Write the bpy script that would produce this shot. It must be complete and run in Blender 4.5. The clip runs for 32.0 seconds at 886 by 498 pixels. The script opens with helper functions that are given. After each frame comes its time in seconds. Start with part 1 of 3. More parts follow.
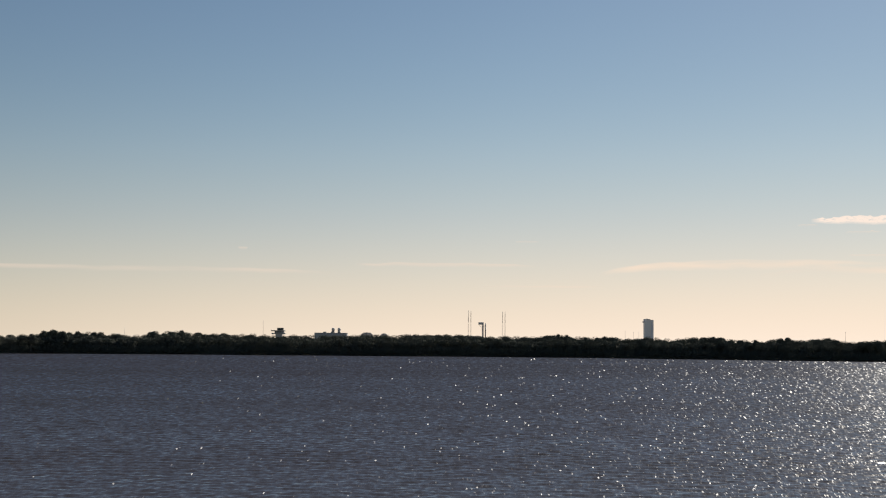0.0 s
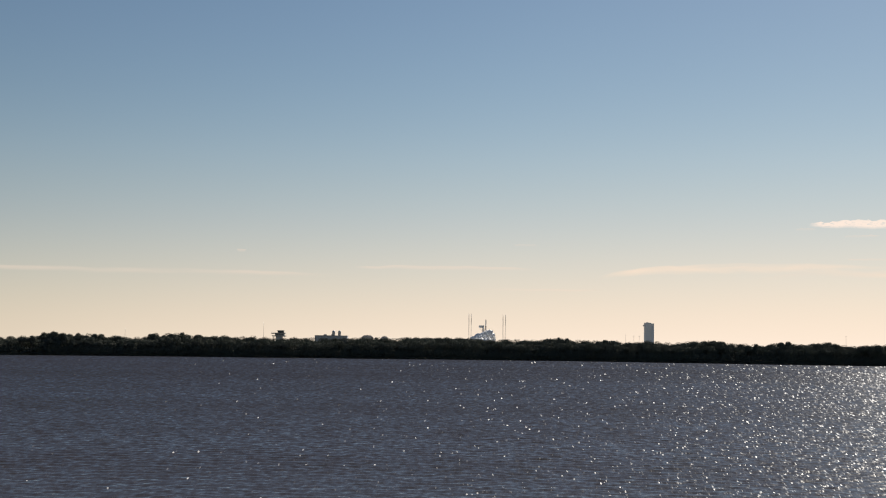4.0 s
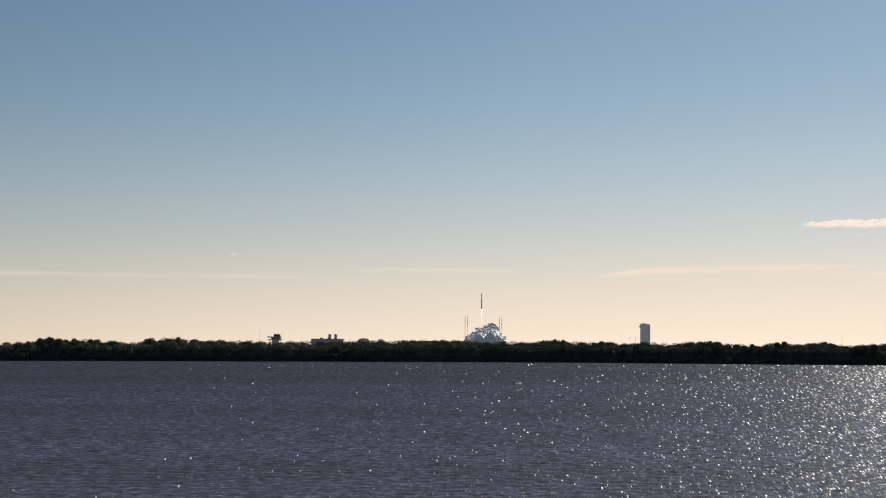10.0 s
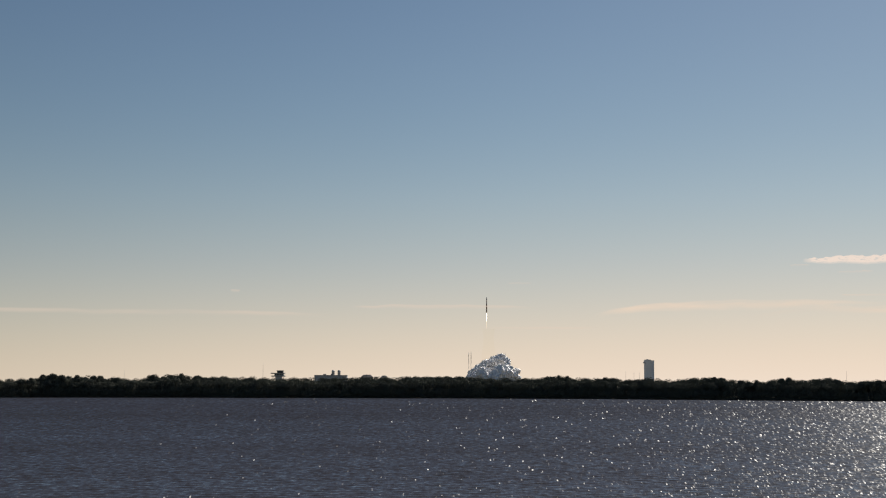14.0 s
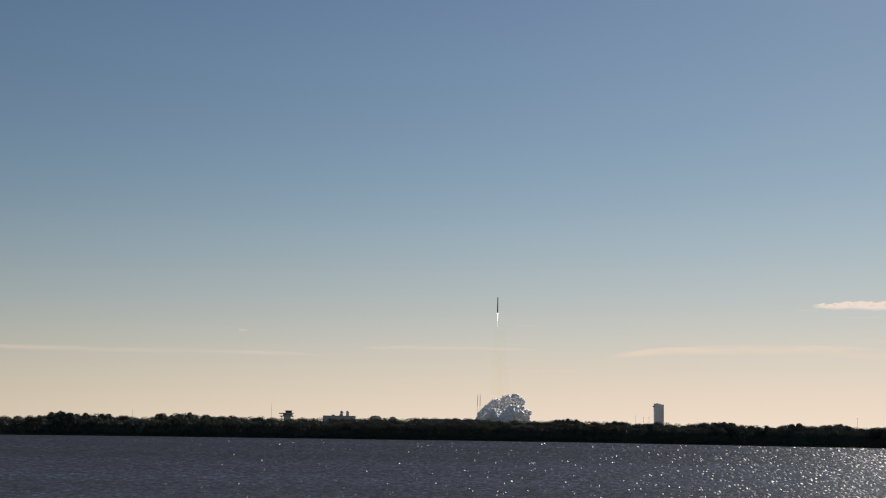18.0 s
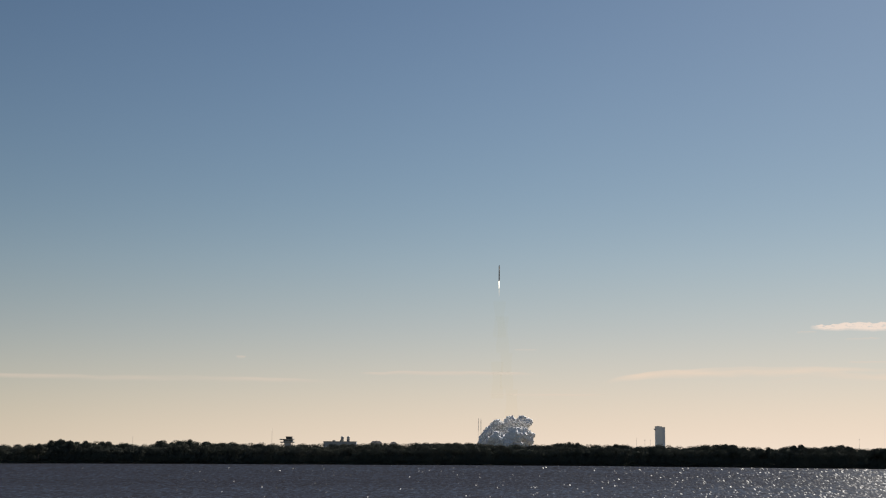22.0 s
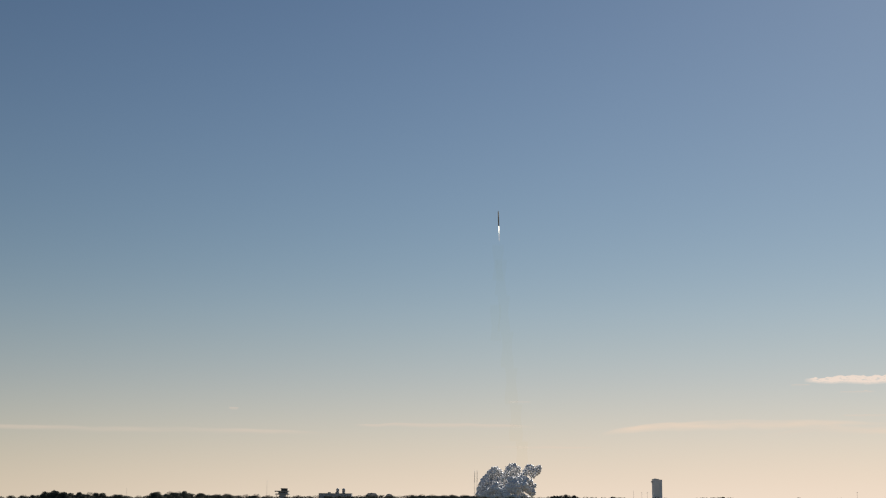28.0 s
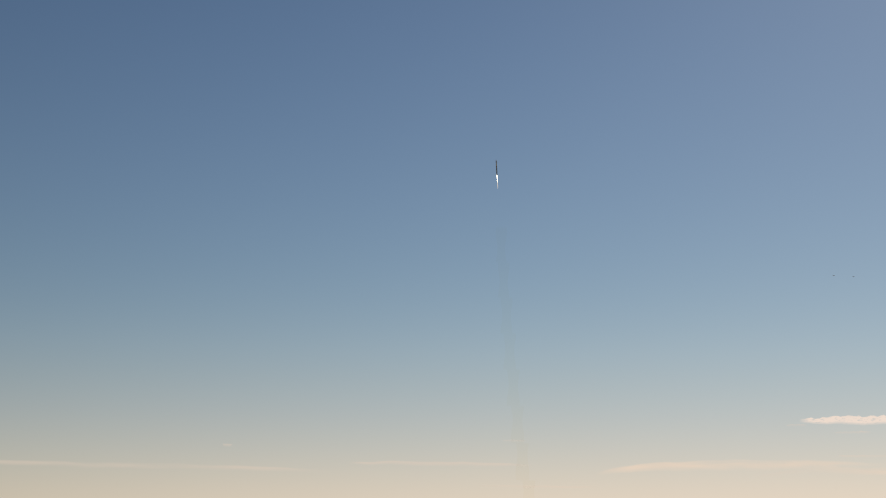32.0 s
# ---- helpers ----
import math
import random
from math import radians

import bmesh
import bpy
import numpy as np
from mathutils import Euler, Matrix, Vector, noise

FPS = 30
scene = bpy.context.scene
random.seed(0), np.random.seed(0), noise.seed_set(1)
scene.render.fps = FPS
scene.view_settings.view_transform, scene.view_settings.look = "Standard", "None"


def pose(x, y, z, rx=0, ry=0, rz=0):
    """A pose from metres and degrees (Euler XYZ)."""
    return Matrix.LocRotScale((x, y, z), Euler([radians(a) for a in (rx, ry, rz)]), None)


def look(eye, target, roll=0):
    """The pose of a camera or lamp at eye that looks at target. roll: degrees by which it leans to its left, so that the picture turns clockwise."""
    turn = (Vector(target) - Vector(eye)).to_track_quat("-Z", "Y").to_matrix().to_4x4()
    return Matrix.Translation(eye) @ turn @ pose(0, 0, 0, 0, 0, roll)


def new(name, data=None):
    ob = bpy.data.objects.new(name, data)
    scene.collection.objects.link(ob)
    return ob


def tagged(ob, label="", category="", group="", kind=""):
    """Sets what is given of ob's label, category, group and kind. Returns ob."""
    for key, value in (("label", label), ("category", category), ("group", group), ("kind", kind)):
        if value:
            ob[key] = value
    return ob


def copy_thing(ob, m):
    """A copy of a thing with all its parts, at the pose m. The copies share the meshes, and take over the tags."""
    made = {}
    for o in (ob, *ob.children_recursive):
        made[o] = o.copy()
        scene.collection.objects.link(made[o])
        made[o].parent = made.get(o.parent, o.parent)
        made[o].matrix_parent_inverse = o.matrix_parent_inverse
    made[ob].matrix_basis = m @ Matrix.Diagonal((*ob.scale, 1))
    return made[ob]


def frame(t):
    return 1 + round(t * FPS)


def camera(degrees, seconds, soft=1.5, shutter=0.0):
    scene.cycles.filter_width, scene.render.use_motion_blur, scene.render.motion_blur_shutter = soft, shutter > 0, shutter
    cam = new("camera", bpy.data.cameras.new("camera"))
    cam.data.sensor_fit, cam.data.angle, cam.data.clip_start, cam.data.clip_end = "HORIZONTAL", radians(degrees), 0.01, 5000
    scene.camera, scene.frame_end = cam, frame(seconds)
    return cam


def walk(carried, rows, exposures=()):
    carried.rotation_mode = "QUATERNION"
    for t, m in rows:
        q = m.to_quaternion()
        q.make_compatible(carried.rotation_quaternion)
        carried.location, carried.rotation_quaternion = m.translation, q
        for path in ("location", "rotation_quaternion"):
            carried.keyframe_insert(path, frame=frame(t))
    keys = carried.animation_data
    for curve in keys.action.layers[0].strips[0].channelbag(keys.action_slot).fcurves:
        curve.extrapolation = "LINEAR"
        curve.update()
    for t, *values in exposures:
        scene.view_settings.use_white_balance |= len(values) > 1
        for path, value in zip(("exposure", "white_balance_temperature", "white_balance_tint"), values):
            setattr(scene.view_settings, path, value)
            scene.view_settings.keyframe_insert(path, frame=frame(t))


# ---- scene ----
# ---------------------------------------------------------------- camera
EYE = Vector((0, 0, 7))


def aim(yaw, pitch, roll):
    """A camera pose at EYE from degrees right, up, and of lean to the left."""
    a, b = radians(yaw), radians(pitch)
    return look(EYE, EYE + Vector((math.sin(a) * math.cos(b), math.cos(a) * math.cos(b), math.sin(b))) * 100, roll)


cam = camera(34.84, 32.0, 1.1)
walk(cam, [
    (0, aim(-0.024, 3.722, 0.552)),
    (0.5, aim(0.014, 3.656, 0.529)),
    (1, aim(0.011, 3.645, 0.588)),
    (1.5, aim(0.015, 3.636, 0.513)),
    (2, aim(0.008, 3.681, 0.586)),
    (2.5, aim(-0.027, 3.723, 0.705)),
    (3, aim(-0.034, 3.775, 0.717)),
    (3.5, aim(-0.041, 3.807, 0.726)),
    (5.5, aim(-0.102, 3.927, 0.732)),
    (6, aim(-0.055, 3.884, 0.382)),
    (6.5, aim(0.052, 3.804, 0.257)),
    (7, aim(0.102, 3.820, 0.327)),
    (7.5, aim(0.087, 3.884, 0.440)),
    (8, aim(0.086, 3.921, 0.447)),
    (8.5, aim(0.096, 3.927, 0.375)),
    (9, aim(0.099, 3.961, 0.373)),
    (9.5, aim(0.105, 3.967, 0.281)),
    (10, aim(0.124, 3.944, 0.285)),
    (10.5, aim(0.125, 3.965, 0.265)),
    (11, aim(0.118, 4.014, 0.284)),
    (11.5, aim(0.081, 4.099, 0.457)),
    (12, aim(0.062, 4.247, 0.388)),
    (12.5, aim(0.002, 4.846, 0.361)),
    (13, aim(0.000, 5.188, 0.100)),
    (13.5, aim(-0.005, 5.320, 0.162)),
    (14, aim(-0.021, 5.405, 0.241)),
    (14.5, aim(-0.013, 5.413, 0.154)),
    (16.5, aim(-0.012, 5.818, 0.084)),
    (17, aim(-0.079, 6.126, 0.477)),
    (17.5, aim(-0.249, 6.632, 0.856)),
    (18, aim(-0.458, 7.081, 0.887)),
    (18.5, aim(-0.489, 7.272, 0.689)),
    (19, aim(-0.473, 7.297, 0.572)),
    (19.5, aim(-0.430, 7.263, 0.426)),
    (20, aim(-0.416, 7.349, 0.497)),
    (20.5, aim(-0.421, 7.530, 0.665)),
    (21, aim(-0.470, 7.926, 0.675)),
    (21.5, aim(-0.485, 8.078, 0.678)),
    (22, aim(-0.437, 8.065, 0.358)),
    (22.5, aim(-0.367, 8.009, 0.338)),
    (23, aim(-0.349, 7.984, 0.392)),
    (23.5, aim(-0.333, 7.970, 0.314)),
    (24, aim(-0.272, 7.918, 0.234)),
    (24.5, aim(-0.292, 8.002, 0.304)),
    (25, aim(-0.393, 8.415, 0.523)),
    (25.5, aim(-0.485, 8.877, 0.529)),
    (27.5, aim(-0.441, 9.965, 0.680)),
    (28, aim(-0.312, 10.136, 0.500)),
    (28.5, aim(-0.181, 10.475, 0.600)),
    (29, aim(-0.101, 10.713, 0.560)),
    (29.5, aim(-0.104, 10.832, 0.530)),
    (30, aim(-0.087, 10.924, 0.520)),
    (30.5, aim(-0.092, 11.147, 0.530)),
    (31, aim(-0.098, 11.433, 0.560)),
    (31.5, aim(-0.141, 11.555, 0.700)),
    (32, aim(-0.228, 11.653, 0.850)),
], exposures=[(0, 0.41), (10.5, 0.42), (13, 0.21), (17, 0.2), (24, 0.22), (32, 0.19)])

# ---------------------------------------------------------------- light
SUN_AZ, SUN_EL = radians(27.5), radians(36)
world = bpy.data.worlds.new("sky")
scene.world = world
world.use_nodes = True
wn, wl = world.node_tree.nodes, world.node_tree.links
sky = wn.new("ShaderNodeTexSky")
sky.sky_type, sky.sun_disc = "NISHITA", False
sky.sun_elevation, sky.sun_rotation = SUN_EL, SUN_AZ
sky.air_density, sky.dust_density, sky.ozone_density = 1.0, 0.3, 1.0
# the bright peach haze that lies along the horizon
way, split, lift, deep, shade, haze = (wn.new("ShaderNode" + k) for k in ("TexCoord", "SeparateXYZ", "MapRange", "VectorMath", "MapRange", "Mix"))
wl.new(way.outputs["Generated"], split.inputs[0])
for node, a, b, c, d in ((lift, 0.0, 0.22, 0.96, 0.0), (shade, 0.13, 0.40, 0.755, 0.60)):
    for socket, value in zip(node.inputs[1:5], (a, b, c, d)):
        socket.default_value = value
    wl.new(split.outputs["Z"], node.inputs[0])
deep.operation = "SCALE"
wl.new(sky.outputs[0], deep.inputs[0])
haze.data_type = "RGBA"
# yellow-peach at the ground, rosier a few degrees up
rise, rose = wn.new("ShaderNodeMapRange"), wn.new("ShaderNodeMix")
for socket, value in zip(rise.inputs[1:5], (0.0, 0.085, 0.0, 1.0)):
    socket.default_value = value
rose.data_type = "RGBA"
rose.inputs["A"].default_value, rose.inputs["B"].default_value = (13.9, 11.6, 9.75, 1), (13.0, 9.4, 9.6, 1)
wl.new(split.outputs["Z"], rise.inputs[0])
wl.new(rise.outputs[0], rose.inputs["Factor"])
wl.new(rose.outputs["Result"], haze.inputs["B"])
fade = wn.new("ShaderNodeMath")
fade.operation = "POWER"
fade.inputs[1].default_value = 3.1
wl.new(lift.outputs[0], fade.inputs[0])
# it is brighter under the sun than away from it
toward, side, both = wn.new("ShaderNodeVectorMath"), wn.new("ShaderNodeMapRange"), wn.new("ShaderNodeMath")
toward.operation, both.operation = "DOT_PRODUCT", "MULTIPLY"
toward.inputs[1].default_value = (math.sin(SUN_AZ), math.cos(SUN_AZ), 0)
wl.new(way.outputs["Generated"], toward.inputs[0])
for socket, value in zip(side.inputs[1:5], (0.3, 0.97, 0.0, 1.0)):
    socket.default_value = value
wl.new(toward.outputs["Value"], side.inputs[0])
away, dim = wn.new("ShaderNodeMapRange"), wn.new("ShaderNodeMath")
for socket, value in zip(away.inputs[1:5], (0.55, 0.9, 0.86, 1.0)):
    socket.default_value = value
dim.operation = "MULTIPLY"
wl.new(toward.outputs["Value"], away.inputs[0])
wl.new(shade.outputs[0], dim.inputs[0])
wl.new(away.outputs[0], dim.inputs[1])
wl.new(dim.outputs[0], deep.inputs["Scale"])
wl.new(fade.outputs[0], both.inputs[0])
wl.new(side.outputs[0], both.inputs[1])
wl.new(both.outputs[0], haze.inputs["Factor"])
tint = wn.new("ShaderNodeVectorMath")
tint.operation = "MULTIPLY"
# deeper blue overhead
high, hue = wn.new("ShaderNodeMapRange"), wn.new("ShaderNodeMix")
for socket, value in zip(high.inputs[1:5], (0.11, 0.36, 0.0, 1.0)):
    socket.default_value = value
hue.data_type = "RGBA"
hue.inputs["A"].default_value, hue.inputs["B"].default_value = (0.985, 1.02, 1.015, 1), (0.92, 1.045, 1.15, 1)
wl.new(split.outputs["Z"], high.inputs[0])
wl.new(high.outputs[0], hue.inputs["Factor"])
wl.new(hue.outputs["Result"], tint.inputs[1])
wl.new(deep.outputs[0], tint.inputs[0])
wl.new(tint.outputs[0], haze.inputs["A"])
wl.new(haze.outputs["Result"], wn["Background"].inputs[0])
wn["Background"].inputs[1].default_value = 0.056

sun = new("sun", bpy.data.lights.new("sun", "SUN"))
sun.data.energy, sun.data.angle, sun.data.color = 5.0, radians(0.53), (1.0, 0.93, 0.83)
sun.matrix_world = look((0, 0, 50), (-50 * math.sin(SUN_AZ) * math.cos(SUN_EL), -50 * math.cos(SUN_AZ) * math.cos(SUN_EL), 50 - 50 * math.sin(SUN_EL)))


# ---------------------------------------------------------------- materials
def material(name, color, rough=0.8, metal=0.0, var=0.25, scale=1.0, bump=0.0, spec=0.5, island=False, fine=6.0):
    """A surface with two scales of variation in colour and an optional relief."""
    m = bpy.data.materials.new(name)
    m.use_nodes = True
    n, l = m.node_tree.nodes, m.node_tree.links
    b = n["Principled BSDF"]
    b.inputs["Roughness"].default_value, b.inputs["Metallic"].default_value = rough, metal
    b.inputs["Specular IOR Level"].default_value = spec
    co = n.new("ShaderNodeTexCoord")
    big, small = n.new("ShaderNodeTexNoise"), n.new("ShaderNodeTexNoise")
    for t, s in ((big, scale), (small, scale * fine)):
        t.inputs["Scale"].default_value, t.inputs["Detail"].default_value = s, 4
        l.new(co.outputs["Object"], t.inputs["Vector"])
    add = n.new("ShaderNodeMath")
    add.operation = "ADD"
    l.new(big.outputs["Fac"], add.inputs[0])
    l.new(small.outputs["Fac"], add.inputs[1])
    last = add
    if island:
        g, more = n.new("ShaderNodeNewGeometry"), n.new("ShaderNodeMath")
        more.operation = "ADD"
        l.new(g.outputs["Random Per Island"], more.inputs[0])
        l.new(add.outputs[0], more.inputs[1])
        last = more
    ramp = n.new("ShaderNodeMapRange")
    ramp.inputs["From Min"].default_value, ramp.inputs["From Max"].default_value = 0.6, 2.2 if island else 1.4
    ramp.inputs["To Min"].default_value, ramp.inputs["To Max"].default_value = 1 - var, 1 + var
    l.new(last.outputs[0], ramp.inputs["Value"])
    mix = n.new("ShaderNodeVectorMath")
    mix.operation = "SCALE"
    mix.inputs[0].default_value = color
    l.new(ramp.outputs[0], mix.inputs["Scale"])
    l.new(mix.outputs[0], b.inputs["Base Color"])
    if bump:
        bp = n.new("ShaderNodeBump")
        bp.inputs["Strength"].default_value, bp.inputs["Distance"].default_value = 0.6, bump
        l.new(small.outputs["Fac"], bp.inputs["Height"])
        l.new(bp.outputs[0], b.inputs["Normal"])
    return m


def water_material():
    """Wind-ruffled water: a soft body of ripples under a glossy film whose small steep facets catch the sun."""
    m = bpy.data.materials.new("lagoon_water")
    m.use_nodes = True
    n, l = m.node_tree.nodes, m.node_tree.links
    b = n["Principled BSDF"]
    b.inputs["Base Color"].default_value = (0.043, 0.036, 0.034, 1)
    b.inputs["IOR"].default_value, b.inputs["Specular IOR Level"].default_value = 1.333, 0.32
    b.inputs["Roughness"].default_value = 0.11
    b.inputs["Coat Weight"].default_value, b.inputs["Coat IOR"].default_value = 0.052, 1.333
    b.inputs["Coat Roughness"].default_value = 0.27
    chop, glint, lean = (n.new("ShaderNodeAttribute") for _ in range(3))
    chop.attribute_name, glint.attribute_name, lean.attribute_name = "chop", "glint", "lean"

    def vec(op, first, second):
        v = n.new("ShaderNodeVectorMath")
        v.operation = op
        for socket, given in zip(v.inputs, (first, second)):
            if isinstance(given, tuple):
                socket.default_value = given
            else:
                l.new(given, socket)
        return v

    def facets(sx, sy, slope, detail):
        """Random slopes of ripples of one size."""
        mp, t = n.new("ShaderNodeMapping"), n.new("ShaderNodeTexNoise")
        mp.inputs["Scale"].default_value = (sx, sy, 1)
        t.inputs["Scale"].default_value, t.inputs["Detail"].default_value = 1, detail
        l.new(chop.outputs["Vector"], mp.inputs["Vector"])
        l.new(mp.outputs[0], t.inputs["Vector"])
        off = vec("SUBTRACT", t.outputs["Color"], (0.5, 0.5, 0.5))
        return vec("MULTIPLY", off.outputs[0], (slope, slope, 0.0))

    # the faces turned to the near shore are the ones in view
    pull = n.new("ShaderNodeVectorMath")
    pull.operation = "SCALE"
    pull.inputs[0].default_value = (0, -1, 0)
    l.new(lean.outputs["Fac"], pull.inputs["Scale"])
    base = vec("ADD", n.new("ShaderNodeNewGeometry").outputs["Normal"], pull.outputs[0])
    soft = vec("ADD", base.outputs[0], facets(4.4, 1.9, 0.40, 3).outputs[0])
    l.new(vec("NORMALIZE", soft.outputs[0], (0, 0, 0)).outputs[0], b.inputs["Normal"])
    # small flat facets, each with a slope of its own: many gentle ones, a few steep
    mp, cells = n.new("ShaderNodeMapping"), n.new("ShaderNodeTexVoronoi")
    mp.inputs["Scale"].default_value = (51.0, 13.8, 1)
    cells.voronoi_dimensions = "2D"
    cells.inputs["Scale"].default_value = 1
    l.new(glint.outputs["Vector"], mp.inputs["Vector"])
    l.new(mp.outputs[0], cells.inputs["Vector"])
    split, rare, share, tip = (n.new("ShaderNode" + k) for k in ("SeparateXYZ", "Math", "Math", "VectorMath"))
    rare.operation, share.operation, tip.operation = "ADD", "DIVIDE", "SCALE"
    l.new(cells.outputs["Color"], split.inputs[0])
    l.new(split.outputs["Z"], rare.inputs[0])
    rare.inputs[1].default_value, share.inputs[0].default_value = 0.085, 0.28
    l.new(rare.outputs[0], share.inputs[1])
    side = vec("MULTIPLY", vec("SUBTRACT", cells.outputs["Color"], (0.5, 0.5, 0.5)).outputs[0], (1.0, 1.0, 0.0))
    l.new(side.outputs[0], tip.inputs[0])
    l.new(share.outputs[0], tip.inputs["Scale"])
    sharp = vec("ADD", soft.outputs[0], tip.outputs[0])
    l.new(vec("NORMALIZE", sharp.outputs[0], (0, 0, 0)).outputs[0], b.inputs["Coat Normal"])
    return m


def smoke_material():
    """Dense steam: white and soft, with the silver rim of droplets that pass the sunlight on."""
    m = bpy.data.materials.new("steam")
    m.use_nodes = True
    n, l = m.node_tree.nodes, m.node_tree.links
    b, co, no, bp = n["Principled BSDF"], n.new("ShaderNodeTexCoord"), n.new("ShaderNodeTexNoise"), n.new("ShaderNodeBump")
    b.inputs["Base Color"].default_value = (0.79, 0.79, 0.82, 1)
    b.inputs["Roughness"].default_value, b.inputs["Specular IOR Level"].default_value = 1.0, 0.0
    rim, gleam, both, mixed = (n.new("ShaderNode" + k) for k in ("BsdfSheen", "BsdfGlossy", "AddShader", "MixShader"))
    rim.distribution = "ASHIKHMIN"
    rim.inputs["Color"].default_value, rim.inputs["Roughness"].default_value = (0.85, 0.84, 0.81, 1), 0.25
    gleam.inputs["Color"].default_value, gleam.inputs["Roughness"].default_value = (1, 1, 1, 1), 0.58
    mixed.inputs[0].default_value = 0.23
    l.new(b.outputs[0], mixed.inputs[1])
    l.new(gleam.outputs[0], mixed.inputs[2])
    l.new(mixed.outputs[0], both.inputs[0])
    l.new(rim.outputs[0], both.inputs[1])
    l.new(both.outputs[0], n["Material Output"].inputs[0])
    no.inputs["Scale"].default_value, no.inputs["Detail"].default_value = 2.6, 5
    bp.inputs["Distance"].default_value, bp.inputs["Strength"].default_value = 3.0, 0.06
    l.new(co.outputs["Object"], no.inputs["Vector"])
    l.new(no.outputs["Fac"], bp.inputs["Height"])
    l.new(bp.outputs[0], b.inputs["Normal"])
    return m


def glow_material(name, color, strength):
    m = bpy.data.materials.new(name)
    m.use_nodes = True
    n, l = m.node_tree.nodes, m.node_tree.links
    n.remove(n["Principled BSDF"])
    e = n.new("ShaderNodeEmission")
    e.inputs[0].default_value, e.inputs[1].default_value = (*color, 1), strength
    l.new(e.outputs[0], n["Material Output"].inputs[0])
    return m


def thin_cloud_material(name, color, strength, opacity, scale, sx, sz, low=0.28):
    """Far vapour: soft, torn; its emission stands in for the sunlight that it scatters."""
    m = bpy.data.materials.new(name)
    m.use_nodes = True
    n, l = m.node_tree.nodes, m.node_tree.links
    n.remove(n["Principled BSDF"])
    e, tr, mix, co, mp, no, rim, mul, rng = (n.new("ShaderNode" + k) for k in (
        "Emission", "BsdfTransparent", "MixShader", "TexCoord", "Mapping", "TexNoise", "Attribute", "Math", "MapRange"))
    e.inputs[0].default_value, e.inputs[1].default_value = (*color, 1), strength
    mp.inputs["Scale"].default_value = (scale * sx, scale, scale * sz)
    no.inputs["Scale"].default_value, no.inputs["Detail"].default_value = 1, 5
    rim.attribute_name = "thickness"
    l.new(co.outputs["Object"], mp.inputs["Vector"])
    l.new(mp.outputs[0], no.inputs["Vector"])
    rng.inputs["From Min"].default_value, rng.inputs["From Max"].default_value = low, low + 0.28
    l.new(no.outputs["Fac"], rng.inputs["Value"])
    mul.operation = "MULTIPLY"
    l.new(rng.outputs[0], mul.inputs[0])
    l.new(rim.outputs["Fac"], mul.inputs[1])
    top = n.new("ShaderNodeMath")
    top.operation = "MULTIPLY"
    top.inputs[1].default_value = opacity
    l.new(mul.outputs[0], top.inputs[0])
    l.new(top.outputs[0], mix.inputs[0])
    l.new(tr.outputs[0], mix.inputs[1])
    l.new(e.outputs[0], mix.inputs[2])
    l.new(mix.outputs[0], n["Material Output"].inputs[0])
    return m


WATER = water_material()
STEAM = smoke_material()
SOIL = material("sandy_soil", (0.12, 0.10, 0.07), 0.95, var=0.35, scale=0.05, bump=0.1)
LEAF = material("mangrove_leaf", (0.112, 0.116, 0.096), 0.9, var=0.22, scale=0.12, island=True, spec=0.05)
LEAF_DARK = material("oak_leaf", (0.108, 0.112, 0.092), 0.9, var=0.22, scale=0.12, island=True, spec=0.05)
for leaf in (LEAF, LEAF_DARK):
    # daylight comes through the leaves
    ln, ll = leaf.node_tree.nodes, leaf.node_tree.links
    through_leaf, both_sides = ln.new("ShaderNodeBsdfTranslucent"), ln.new("ShaderNodeMixShader")
    through_leaf.inputs[0].default_value, both_sides.inputs[0].default_value = (0.07, 0.078, 0.056, 1), 0.06
    ll.new(ln["Principled BSDF"].outputs[0], both_sides.inputs[1])
    ll.new(through_leaf.outputs[0], both_sides.inputs[2])
    ll.new(both_sides.outputs[0], ln["Material Output"].inputs[0])
# distance haze mixed into the leaf colour of the far tree belt
HAZED_LEAF = material("haze_pale_leaf", (0.13, 0.135, 0.125), 0.9, var=0.2, scale=0.12, island=True, spec=0.05)
BARK = material("grey_bark", (0.12, 0.10, 0.08), 0.9, scale=2.0, bump=0.03)
WHITE = material("weathered_white_cladding", (0.80, 0.82, 0.84), 0.55, var=0.08, scale=0.05)
PALE = material("pale_blue_grey_cladding", (0.66, 0.71, 0.78), 0.6, var=0.08, scale=0.05)
GREY = material("grey_cladding", (0.42, 0.44, 0.47), 0.6, var=0.1, scale=0.05)
CONCRETE = material("stained_concrete", (0.34, 0.33, 0.31), 0.85, var=0.15, scale=0.15)
STEEL = material("galvanised_steel", (0.30, 0.31, 0.32), 0.5, 0.7, var=0.2, scale=0.3)
ROOFING = material("dark_roofing", (0.09, 0.09, 0.10), 0.8, var=0.2, scale=0.1)
DARK = material("dark_opening", (0.05, 0.055, 0.06), 0.4, var=0.15, scale=0.2)
BRONZE = material("bronze_booster_skin", (0.28, 0.20, 0.15), 0.5, 0.2, var=0.12, scale=0.2)
PAINT = material("white_rocket_paint", (0.70, 0.70, 0.70), 0.4, var=0.06, scale=0.2)
FLAME = glow_material("engine_flame", (1.0, 0.86, 0.62), 4.0)
FLAME_TAIL = glow_material("flame_tail", (1.0, 0.80, 0.58), 1.0)


# ---------------------------------------------------------------- builders
def part(name, bm, mat, parent=None, label=""):
    me = bpy.data.meshes.new(name)
    bm.to_mesh(me)
    bm.free()
    me.materials.append(mat)
    ob = new(name, me)
    ob.parent = parent
    return tagged(ob, label)


